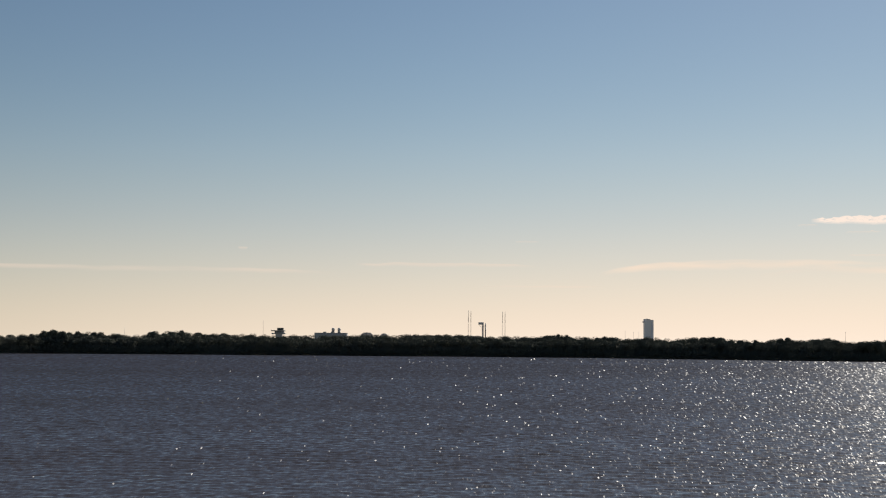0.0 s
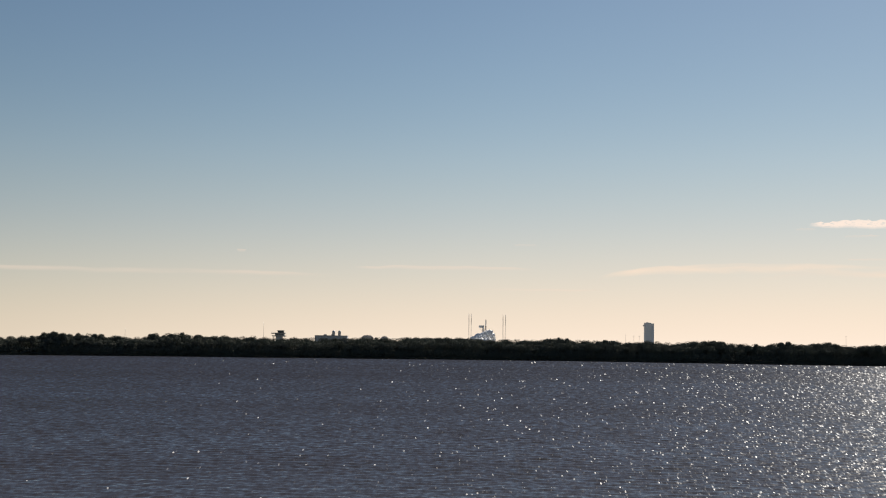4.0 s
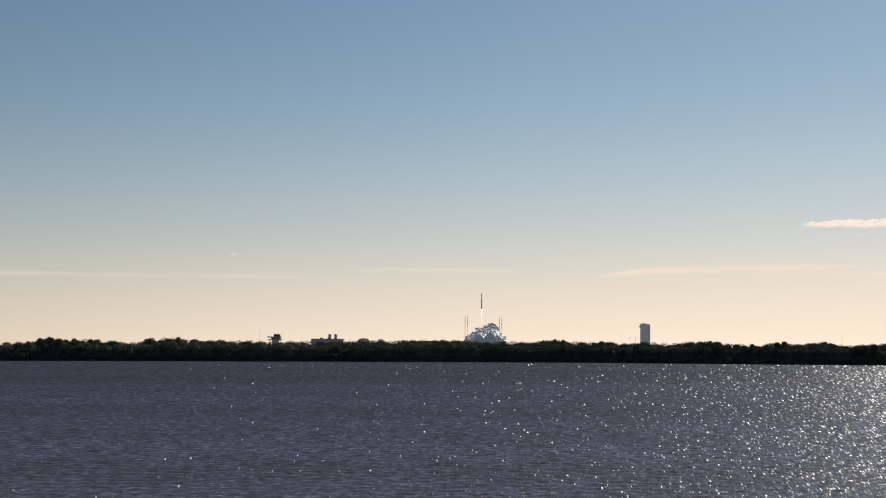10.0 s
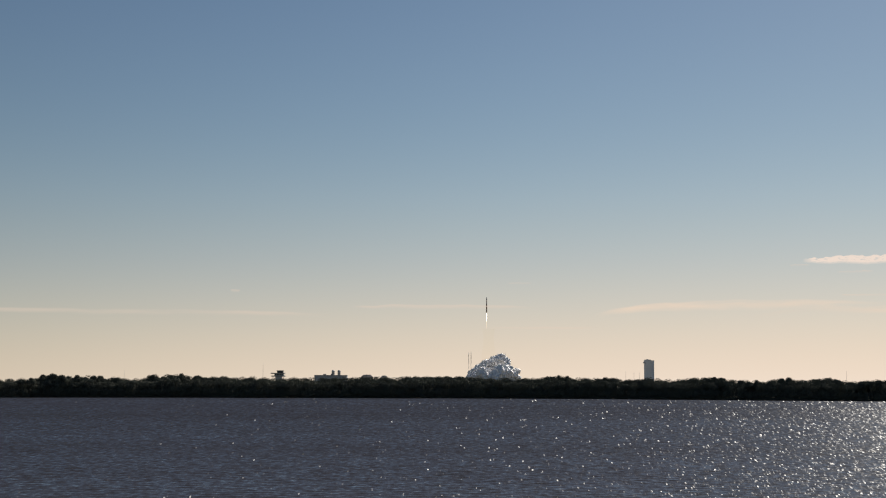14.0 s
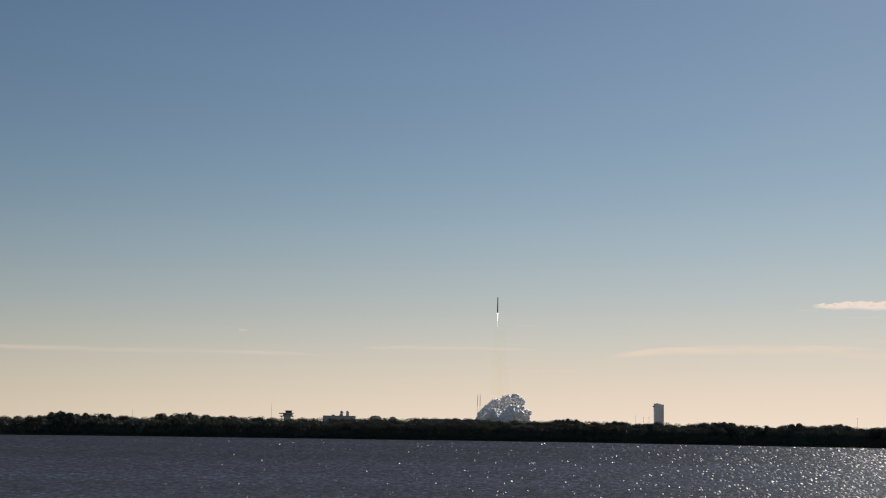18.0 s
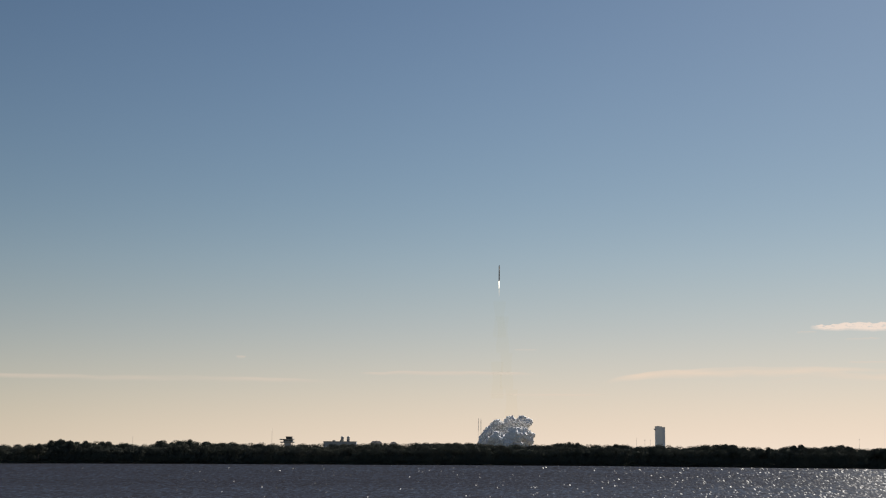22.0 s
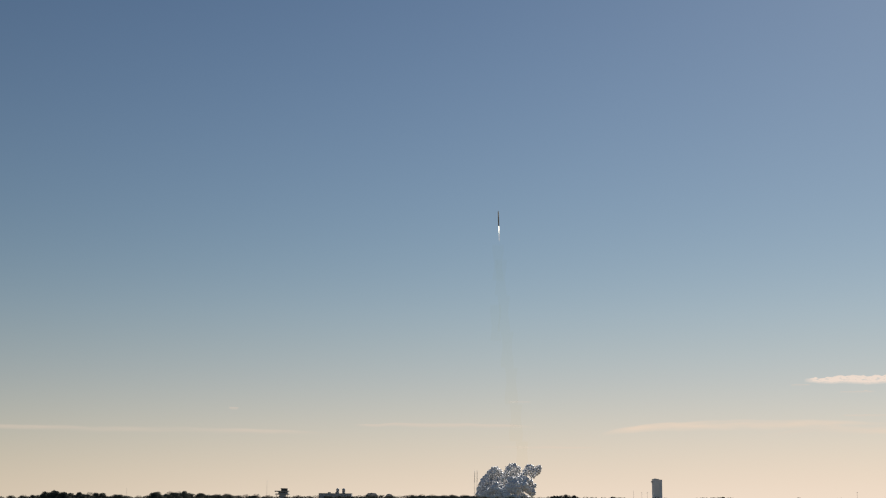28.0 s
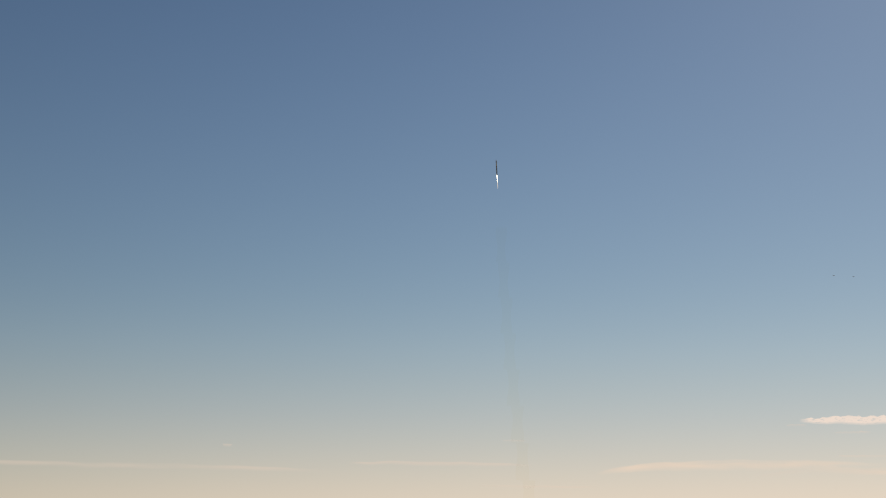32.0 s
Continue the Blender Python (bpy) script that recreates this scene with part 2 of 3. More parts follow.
def mesh_part(name, verts, faces, mat, parent=None, smooth=False):
    me = bpy.data.meshes.new(name)
    me.from_pydata(verts, [], faces)
    me.materials.append(mat)
    if smooth:
        me.polygons.foreach_set("use_smooth", [True] * len(me.polygons))
    ob = new(name, me)
    ob.parent = parent
    return ob


def empty(name, at, label, category, group=""):
    ob = new(name)
    ob.location = at
    return tagged(ob, label, category, group)


def box(bm, x0, x1, y0, y1, z0, z1, bevel=0.0):
    r = bmesh.ops.create_cube(bm, size=1, matrix=Matrix.LocRotScale(((x0 + x1) / 2, (y0 + y1) / 2, (z0 + z1) / 2), None, (x1 - x0, y1 - y0, z1 - z0)))
    if bevel:
        es = {e for v in r["verts"] for e in v.link_edges}
        bmesh.ops.bevel(bm, geom=list(es), offset=bevel, segments=2, affect="EDGES", profile=0.6)
    return bm


def boxed(*a, bevel=0.0):
    return box(bmesh.new(), *a, bevel=bevel)


def strut(bm, a, b, r, n=5):
    a, b = Vector(a), Vector(b)
    m = Matrix.Translation((a + b) / 2) @ (b - a).to_track_quat("Z", "Y").to_matrix().to_4x4()
    bmesh.ops.create_cone(bm, segments=n, radius1=r, radius2=r, depth=(b - a).length, cap_ends=True, matrix=m)
    return bm


def lathe(profile, n=24, cx=0.0, cy=0.0):
    """A turned body from (radius, height) pairs."""
    bm = bmesh.new()
    rings = [[bm.verts.new((cx + r * math.cos(2 * math.pi * i / n), cy + r * math.sin(2 * math.pi * i / n), z)) for i in range(n)] for r, z in profile]
    for a, b in zip(rings, rings[1:]):
        for i in range(n):
            bm.faces.new((a[i], a[(i + 1) % n], b[(i + 1) % n], b[i])).smooth = True
    for r in (rings[0][::-1], rings[-1]):
        bm.faces.new(r)
    return bm


# ---------------------------------------------------------------- ground and water
def shore_y(x):
    """The far waterline: a shallow bay."""
    x = max(-330, min(330, x))
    return 633 - 0.0013 * x * x + 5 * math.sin(x * 0.031) + 2.5 * math.sin(x * 0.11 + 1)


def ground():
    xs = [-4900, -3000, -1600, -900, -600] + [-450 + 7.5 * i for i in range(121)] + [600, 900, 1600, 3000, 4900]
    rel = [-4000, -1500, -740, -690, -672, -662, -655, -640, -60, -6, -2, -0.6, 0.6, 2, 5, 12, 30, 80, 300, 900, 1800, 3000, 4200]
    zs = [4, 4, 5.2, 5.2, 5.2, 3, 0.2, -2, -2.5, -1.6, -0.5, -0.15, 0.25, 0.5, 0.8, 1.1, 1.4, 1.6, 1.8, 2, 2, 2, 2]
    verts, faces = [], []
    for r, z in zip(rel, zs):
        for x in xs:
            k = noise.noise((x * 0.03, r * 0.03, 0)) * (0.3 if r > 5 or r < -655 else 0.06)
            verts.append((x, (shore_y(x) if r > -300 else 676) + r, z + k))
    w = len(xs)
    for j in range(len(rel) - 1):
        for i in range(w - 1):
            faces.append((j * w + i, j * w + i + 1, (j + 1) * w + i + 1, (j + 1) * w + i))
    return tagged(mesh_part("ground", verts, faces, SOIL, smooth=True), "sandy grassed land behind a low lagoon shore", "ground", kind="structure")


ground()


def lagoon():
    """Wind-blown water: a fan of modelled chop between the shores, with a plain sheet round it."""
    rng = np.random.default_rng(4)
    ys = [26.0]
    while ys[-1] < 712:
        ys.append(ys[-1] + 0.12 + 0.0016 * ys[-1])
    ys = np.array(ys)
    us = np.linspace(-0.40, 0.40, 440)
    Y = np.repeat(ys[:, None], len(us), 1)
    X = us[None, :] * Y
    Z = np.zeros_like(X)
    grow = 1 + Y / 400
    P, Q = X / grow, 400 * np.log(grow)
    for i in range(50):
        length = 0.5 * 3.4 ** rng.random()
        turn = rng.normal(0.10, 0.72)
        k = 2 * math.pi / length
        calm = np.clip((length * grow / (0.12 + 0.0016 * Y) - 1.5) / 2.5, 0, 1)
        Z += calm * 0.017 * grow / k * np.sin(k * (np.sin(turn) * P + np.cos(turn) * Q) + rng.random() * 6.283 + 1.5 * np.sin(0.21 * P + 0.13 * Q + i))
    gust = 0.9 + 0.2 * np.sin(0.021 * X + 0.045 * Y) * np.sin(0.013 * X - 0.03 * Y + 1.0)
    Z = Z * gust
    Z[0], Z[-1], Z[:, 0], Z[:, -1] = 0, 0, 0, 0
    h, w = Z.shape
    idx = np.arange(h * w).reshape(h, w)
    quads = np.stack([idx[:-1, :-1], idx[:-1, 1:], idx[1:, 1:], idx[1:, :-1]], -1).reshape(-1, 4)
    co = np.stack([X, Y, Z], -1).reshape(-1, 3)
    n = h * w
    edge = np.array([(-3000, -300, 0), (3000, -300, 0), (3000, 712, 0), (-3000, 712, 0), (X[0, 0], -300, 0), (X[0, -1], -300, 0)], float)
    edge[2:4, 1] = ys[-1]
    co = np.vstack([co, edge])
    around = [(n + 0, n + 4, int(idx[0, 0]), n + 3), (n + 4, n + 5, int(idx[0, -1]), int(idx[0, 0])), (n + 5, n + 1, n + 2, int(idx[0, -1])),
              (n + 3, int(idx[0, 0]), int(idx[-1, 0])), (int(idx[0, -1]), n + 2, int(idx[-1, -1]))]
    # the chop is lengthened with distance from the eye, so ripples stay visible
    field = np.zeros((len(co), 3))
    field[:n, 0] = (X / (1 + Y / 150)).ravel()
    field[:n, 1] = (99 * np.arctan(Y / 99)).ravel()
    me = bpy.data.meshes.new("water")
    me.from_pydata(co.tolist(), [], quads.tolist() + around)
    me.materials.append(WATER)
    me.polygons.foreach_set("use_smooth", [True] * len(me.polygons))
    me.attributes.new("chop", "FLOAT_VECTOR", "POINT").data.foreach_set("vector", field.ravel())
    # the glint cells grow faster still, so sparkles keep their size from the eye
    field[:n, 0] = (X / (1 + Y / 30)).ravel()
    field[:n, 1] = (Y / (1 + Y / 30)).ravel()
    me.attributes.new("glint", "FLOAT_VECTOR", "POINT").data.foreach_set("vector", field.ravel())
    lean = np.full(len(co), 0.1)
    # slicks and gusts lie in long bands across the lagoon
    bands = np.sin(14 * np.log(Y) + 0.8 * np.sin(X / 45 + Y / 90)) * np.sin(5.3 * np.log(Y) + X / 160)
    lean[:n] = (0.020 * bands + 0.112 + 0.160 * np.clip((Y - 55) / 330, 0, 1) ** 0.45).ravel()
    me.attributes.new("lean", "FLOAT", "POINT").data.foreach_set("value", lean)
    return tagged(new("water", me), "dark choppy lagoon water glittering towards the sun", "water", kind="structure")


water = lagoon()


# ---------------------------------------------------------------- trees
def leaf_cloud(rng, lobes, count, size):
    """Leaf clumps scattered through the shells of several lobes (centre, radii)."""
    verts, faces = [], []
    weights = [max(r) ** 2 for _, r in lobes]
    for c, r in rng.choices(lobes, weights, k=count):
        d = Vector((rng.gauss(0, 1), rng.gauss(0, 1), rng.gauss(0, 1) + 0.25)).normalized()
        k = 0.4 + 0.6 * max(rng.random(), rng.random())
        p = Vector((c[0] + d.x * r[0] * k, c[1] + d.y * r[1] * k, c[2] + d.z * r[2] * k))
        out = (d + Vector((rng.gauss(0, 0.3), rng.gauss(0, 0.3), rng.gauss(0, 0.3)))).normalized()
        u = out.cross(Vector((rng.gauss(0, 1), rng.gauss(0, 1), rng.gauss(0, 1)))).normalized()
        v = u.cross(out).normalized()
        s = size * rng.uniform(0.6, 1.5)
        i = len(verts)
        verts += [p - u * s, p + v * s * 0.55, p + u * s * 0.9, p - v * s * 0.5 + d * s * 0.2]
        faces += [(i, i + 1, i + 2), (i, i + 2, i + 3)]
    return verts, faces


def tree(seed, height, width, trunk_share, mat, count, name, label, category):
    """A tree with a tapered, leaning trunk, limbs that reach into the lobes, and a broken crown."""
    rng = random.Random(seed)
    t = empty(name, (0, 0, 0), label, category)
    lobes, base = [], height * trunk_share
    n = 17
    for i in range(n):
        a, d = rng.uniform(0, 6.28), rng.uniform(0.1, 1) ** 0.6
        r = width * rng.uniform(0.15, 0.23)
        dome = base + (height - base) * (1 - 0.3 * d * d)
        z = dome - r * rng.uniform(0.55, 0.75) - (dome - base) * rng.choice((0, 0, 0.2, 0.5)) * rng.random()
        if i == 0:
            d, z = 0.05, height - r * 0.75
        lobes.append(((d * width * 0.36 * math.cos(a), d * width * 0.36 * math.sin(a), max(z, r * 0.6)), (r, r, r * rng.uniform(0.5, 0.75))))
    if trunk_share < 0.2:
        for i in range(6):
            a, r = i * 1.05 + rng.uniform(0, 0.5), width * rng.uniform(0.2, 0.28)
            lobes.append(((width * 0.33 * math.cos(a), width * 0.33 * math.sin(a), r * 0.75), (r, r, r * 0.8)))
    bm = bmesh.new()
    top = Vector((rng.uniform(-0.4, 0.4), rng.uniform(-0.4, 0.4), base + (height - base) * 0.45))
    bmesh.ops.create_cone(bm, segments=7, radius1=0.03 * height, radius2=0.012 * height, depth=top.z + 0.6, cap_ends=True,
                          matrix=Matrix.Translation((top.x / 2, top.y / 2, top.z / 2 - 0.3)))
    part("trunk", bm, BARK, t)
    for c, r in lobes[:3 if height < 5 else 5]:
        part("limb", strut(bmesh.new(), top * rng.uniform(0.45, 0.9), c, 0.011 * height, 4), BARK, t)
    v, f = leaf_cloud(rng, lobes, count, 0.008 * width + 0.09)
    mesh_part("crown", v, f, mat, t)
    return t


SKYLINE = [7.6, 7.9, 7.9, 7.8, 9.7, 10.5, 9.4, 8.7, 9.9, 8.8, 9.1, 8.3, 8.3, 9.0, 9.4, 10.5, 10.3, 10.1, 8.9, 9.3, 9.7, 9.0, 9.4, 9.4, 8.7, 8.8, 9.2, 9.1, 9.1, 9.2,
           9.2, 9.3, 9.7, 10.1, 9.5, 9.3, 10.5, 10.2, 10.2, 10.3, 10.3, 10.4, 9.5, 9.3, 9.5, 9.8, 9.6, 9.6, 10.1, 10.8, 10.0, 9.6, 9.6, 9.7, 9.9, 8.9, 8.8, 9.9, 9.4, 8.9,
           9.1, 9.7, 9.9, 10.2, 9.2, 9.0, 8.5, 8.6, 8.7, 10.2, 9.0, 8.8, 9.8, 9.8, 8.8, 8.1, 8.6, 9.1, 9.4]


def skyline(x, y):
    """The height of the wood's upper edge at a place on the far shore."""
    k = (x / y / 0.6256 + 0.5) * 78
    i = int(max(0, min(77, math.floor(k))))
    f = max(0, min(1, k - i))
    return 6.9 + 0.85 * (SKYLINE[i] * (1 - f) + SKYLINE[i + 1] * f - 7)


# bearing x, top and crown width of the trees that stand out of the canopy
TALL = ((-188.3, 8.5, 7.7), (-176.1, 10.6, 12.3), (-167.1, 9.9, 9.2), (-159.5, 9.8, 6.7), (-154.6, 9.6, 4.6), (-147.4, 8.9, 5.6), (-130.9, 10.3, 6.1), (-124.5, 10.1, 6.7), (-120.1, 10.8, 7.7), (-113.0, 10.0, 10.2), (-106.5, 8.8, 6.1), (-97.6, 8.9, 6.1), (-86.9, 9.1, 5.6), (46.8, 10.1, 4.1), (52.6, 10.7, 11.3), (71.6, 10.0, 6.7), (77.4, 9.4, 6.1), (88.4, 8.5, 3.6), (92.8, 9.5, 6.1), (115.8, 9.8, 7.7), (120.6, 10.2, 7.2), (125.7, 10.0, 5.6), (132.4, 8.9, 7.7), (140.1, 8.8, 7.2), (154.6, 10.3, 6.7), (171.8, 10.1, 9.2), (175.8, 9.4, 7.7), (184.0, 8.2, 4.1), (189.1, 8.5, 5.1), (195.0, 9.1, 7.7))


def woods():
    rng = random.Random(5)
    oaks = [tree(10 + i, 9.5, w, s, LEAF_DARK, 8000, "oak_tree", "dark evergreen oak with a broken rounded crown behind the lagoon shore", "tree")
            for i, (w, s) in enumerate(((11.0, 0.08), (12.5, 0.05), (10.5, 0.1), (12.0, 0.15)))]
    mangroves = [tree(30 + i, 6.5, w, 0.1, LEAF, 5400, "mangrove_tree", "dense dark green mangrove standing at the water's edge", "tree") for i, w in enumerate((8.5, 9.5, 9.0))]
    shrubs = [tree(50 + i, 3.6, w, 0.05, LEAF, 1100, "mangrove_bush", "low dark mangrove bush leaning over the shallow water", "bush") for i, w in enumerate((5.0, 6.0, 5.5))]
    jobs = []
    x = -262
    while x < 262:
        y = shore_y(x) + rng.uniform(9, 15)
        jobs.append((oaks, x, y, 0.8, skyline(x, y) * rng.uniform(0.96, 1.0) / 9.5, "trees of the far shore"))
        x += rng.uniform(3.6, 5.2)
    x = -264
    while x < 264:
        y = shore_y(x) + rng.uniform(3.5, 6)
        jobs.append((mangroves, x, y, 0.4, skyline(x, y) * rng.uniform(0.77, 0.95) / 6.5, "mangroves of the far shore"))
        x += rng.uniform(4, 5.6)
    x = -264
    while x < 264:
        y = shore_y(x) + rng.uniform(0.2, 1.6)
        jobs.append((shrubs, x, y, -0.1, rng.uniform(0.8, 1.25), "bushes at the waterline"))
        x += rng.uniform(3.2, 4.6)
    umbrellas = [tree(70 + i, 9.5, 9.0, sh, LEAF_DARK, 6000, "oak_tree", "dark evergreen oak with a rounded crown standing out of the canopy", "tree") for i, sh in enumerate((0.35, 0.5, 0.3))]
    for x, top, w in TALL:
        # a wide clump is two or three trees of unlike height
        n = max(1, round(w / 4.2))
        for k in range(n):
            bx, y = x + w * ((k + 0.5) / n - 0.5), shore_y(x) + 11 + rng.uniform(-1, 1)
            h = top - (0 if k == n // 2 else rng.uniform(0.15, 0.9))
            jobs.append((umbrellas, bx * y / 640, y, 0.8, (7 + (h - 7) * y / 640 - 0.75, 1.3 * w / n), "trees that stand out of the canopy"))
    used = set()
    for kinds, x, y, z, s, group in jobs:
        k = rng.choice(kinds)
        turn = pose(x, y, z, rz=rng.uniform(0, 360))
        t = k if k not in used else copy_thing(k, turn)
        used.add(k)
        wide, tall = (s[1] / 9.0, s[0] / 9.5) if isinstance(s, tuple) else (0.5 + 0.5 * s, s)
        t.matrix_basis = turn @ Matrix.Diagonal((wide, wide, tall, 1))
        tagged(t, group=group)
    verts, faces = [], []
    for i in range(2600):
        if i < 1300:
            x = rng.choice((-1, 1)) * rng.uniform(262, 1500)
            y = shore_y(x) + rng.uniform(0, 40)
            h = rng.uniform(4, 9)
        elif i < 1750:
            x = rng.uniform(-262, 262)
            y = shore_y(x) + rng.uniform(14, 30)
            h = skyline(x, y) * rng.uniform(0.88, 0.96)
        else:
            x, y = rng.uniform(-900, 900), rng.uniform(700, 1500)
            h = rng.uniform(3, 6.2)
        w = rng.uniform(3, 4.5)
        v, f = leaf_cloud(rng, [((x, y, h * 0.45), (w, w, h * 0.5)), ((x + rng.uniform(-2, 2), y, h * 0.75), (w * 0.8, w * 0.8, h * 0.25))], 34 if i < 1300 or i >= 1750 else 240, 1.5 if i < 1300 or i >= 1750 else 0.42)
        k = len(verts)
        verts += v
        faces += [tuple(a + k for a in q) for q in f]
    tagged(mesh_part("far_woods", verts, faces, LEAF_DARK), "dark scrub woodland running along and behind the shore", "woods", kind="stuff")
    # the far belt of trees, coloured paler in place of haze
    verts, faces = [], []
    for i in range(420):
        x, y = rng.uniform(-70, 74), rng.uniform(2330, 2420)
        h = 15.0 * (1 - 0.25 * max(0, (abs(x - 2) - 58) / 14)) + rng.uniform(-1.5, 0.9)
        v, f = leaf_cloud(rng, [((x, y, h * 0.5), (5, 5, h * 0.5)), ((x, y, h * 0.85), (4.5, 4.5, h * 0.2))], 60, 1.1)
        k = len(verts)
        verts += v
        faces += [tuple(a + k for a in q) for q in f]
    tagged(mesh_part("distant_woods", verts, faces, HAZED_LEAF), "distant tree belt behind the woods, its leaves paled for haze", "woods", kind="stuff")


woods()


# ---------------------------------------------------------------- launch site
PAD_Y = 4650


def lattice(bm, cx, cy, z0, z1, w0, w1, step, r):
    """A square lattice mast that tapers from w0 to w1."""
    zs = [z0 + step * i for i in range(int((z1 - z0) / step) + 1)]
    corner = lambda z, i: (cx + (w0 + (w1 - w0) * (z - z0) / (z1 - z0)) / 2 * (1, 1, -1, -1)[i % 4],
                           cy + (w0 + (w1 - w0) * (z - z0) / (z1 - z0)) / 2 * (1, -1, -1, 1)[i % 4], z)
    for i in range(4):
        strut(bm, corner(z0, i), corner(z1, i), r * 1.5, 4)
    for k, (a, b) in enumerate(zip(zs, zs[1:])):
        for i in range(4):
            strut(bm, corner(a, i), corner(b, i + 1), r, 4)
            strut(bm, corner(b, i), corner(b, i + 1), r, 4)
    return bm


def lightning_mast(x, top):
    t = empty("lightning_mast", (x, PAD_Y, 2), "tall grey steel lattice lightning mast beside the launch pad", "mast", "lightning masts")
    top -= 2
    part("footing", boxed(-4, 4, -4, 4, 0, 1.5, bevel=0.2), CONCRETE, t)
    part("lower_lattice", lattice(bmesh.new(), 0, 0, 1.5, top * 0.62, 3.8, 2.0, 5.0, 0.11), STEEL, t)
    part("upper_lattice", lattice(bmesh.new(), 0, 0, top * 0.62, top * 0.93, 2.0, 1.5, 2.8, 0.17), STEEL, t)
    part("insulator", lathe([(0.55, top * 0.93), (0.8, top * 0.94), (0.5, top * 0.955), (0.7, top * 0.965), (0.3, top * 0.98)], 10), WHITE, t, "white insulator")
    part("lightning_rod", strut(bmesh.new(), (0, 0, top * 0.975), (0, 0, top), 0.22), STEEL, t)
    return t


for x, z in ((84, 108.5), (92, 108.5), (196.2, 106), (204.5, 106)):
    lightning_mast(x, z)


def launch_platform():
    t = empty("launch_platform", (140, PAD_Y, 2), "grey steel and concrete launch platform on the pad", "launch platform")
    part("pad_base", boxed(-45, 45, -35, 35, -1, 4, bevel=0.8), CONCRETE, t)
    bm = bmesh.new()
    for x in (-12, 4.5):
        box(bm, x, x + 7, -10, 10, 8.5, 12, bevel=0.2)
    part("deck", bm, GREY, t)
    for x in (-11, 10.5):
        for y in (-8, 8):
            part("leg", boxed(x - 1, x + 1, y - 1, y + 1, 4, 8.5, bevel=0.15), STEEL, t)
    part("rail", strut(bmesh.new(), (-12, -9.8, 13.2), (11.5, -9.8, 13.2), 0.08), STEEL, t)
    return t


def service_tower():
    t = empty("service_tower", (131.5, PAD_Y + 3, 6), "grey steel service tower with an overhanging access arm", "service tower")
    part("frame", lattice(bmesh.new(), 0, 0, 0, 58, 5.2, 5.2, 4.0, 0.28), STEEL, t)
    for k in range(13):
        part("floor", boxed(-2.9, 2.9, -2.9, 2.9, 4 + 4.2 * k, 4.3 + 4.2 * k), GREY, t)
    part("lift_shaft", boxed(-1.2, 1.3, -1.2, 1.2, 0, 60, bevel=0.1), GREY, t)
    part("top_room", boxed(-14.5, 2.6, -3.2, 3.2, 55.5, 62, bevel=0.3), GREY, t)
    part("roof", boxed(-15, 3.2, -3.7, 3.7, 62, 63.2, bevel=0.2), WHITE, t)
    bm = bmesh.new()
    for y in (-2.5, 2.5):
        strut(bm, (-13, y, 55.5), (-2.6, y, 44), 0.35)
    part("brace", bm, STEEL, t)
    part("access_arm", lattice_arm(), STEEL, t)
    return t


def lattice_arm():
    bm = bmesh.new()
    for z in (47, 50):
        for y in (-1.1, 1.1):
            strut(bm, (2.6, y, z), (6.3, y, z), 0.18, 4)
    for x in (2.8, 4, 5.2, 6.2):
        for y in (-1.1, 1.1):
            strut(bm, (x, y, 47), (x, y, 50), 0.14, 4)
    return box(bm, 2.6, 6.3, -1.1, 1.1, 46.8, 47)


launch_platform()
service_tower()


def assembly_building():
    """The tall assembly hall beyond the pad."""
    t = empty("assembly_building", (676.5, PAD_Y, 2), "tall pale blue-grey windowless assembly tower", "building")
    part("main_hall", boxed(-15, 4.4, -14, 14, 0, 81.8, bevel=0.4), WHITE, t)
    part("door_bay", boxed(4.4, 14.8, -12, 12, 0, 79.6, bevel=0.4), WHITE, t)
    part("roof_curb", boxed(-15.3, 4.7, -14.3, 14.3, 81.8, 82.7, bevel=0.2), GREY, t)
    part("roof_curb", boxed(4.7, 15.1, -12.3, 12.3, 79.6, 80.4, bevel=0.2), GREY, t)
    part("side_gallery", boxed(-19.2, -15, -7, 7, 71, 75.5, bevel=0.3), GREY, t)
    part("roof_plant", boxed(-9, -3, -6, 4, 82.7, 84.2, bevel=0.2), GREY, t)
    part("tall_door", boxed(6.5, 12.8, -12.25, -12, 6, 72), PALE, t, "pale segmented tall door")
    for k in range(14):
        part("cladding_band", boxed(-15.12, 4.2, -14.14, -14, 5 + 5.4 * k, 5.25 + 5.4 * k), PALE, t)
    part("low_annex", boxed(-26, 24, -22, 20, 0, 12, bevel=0.4), GREY, t)
    return t


assembly_building()


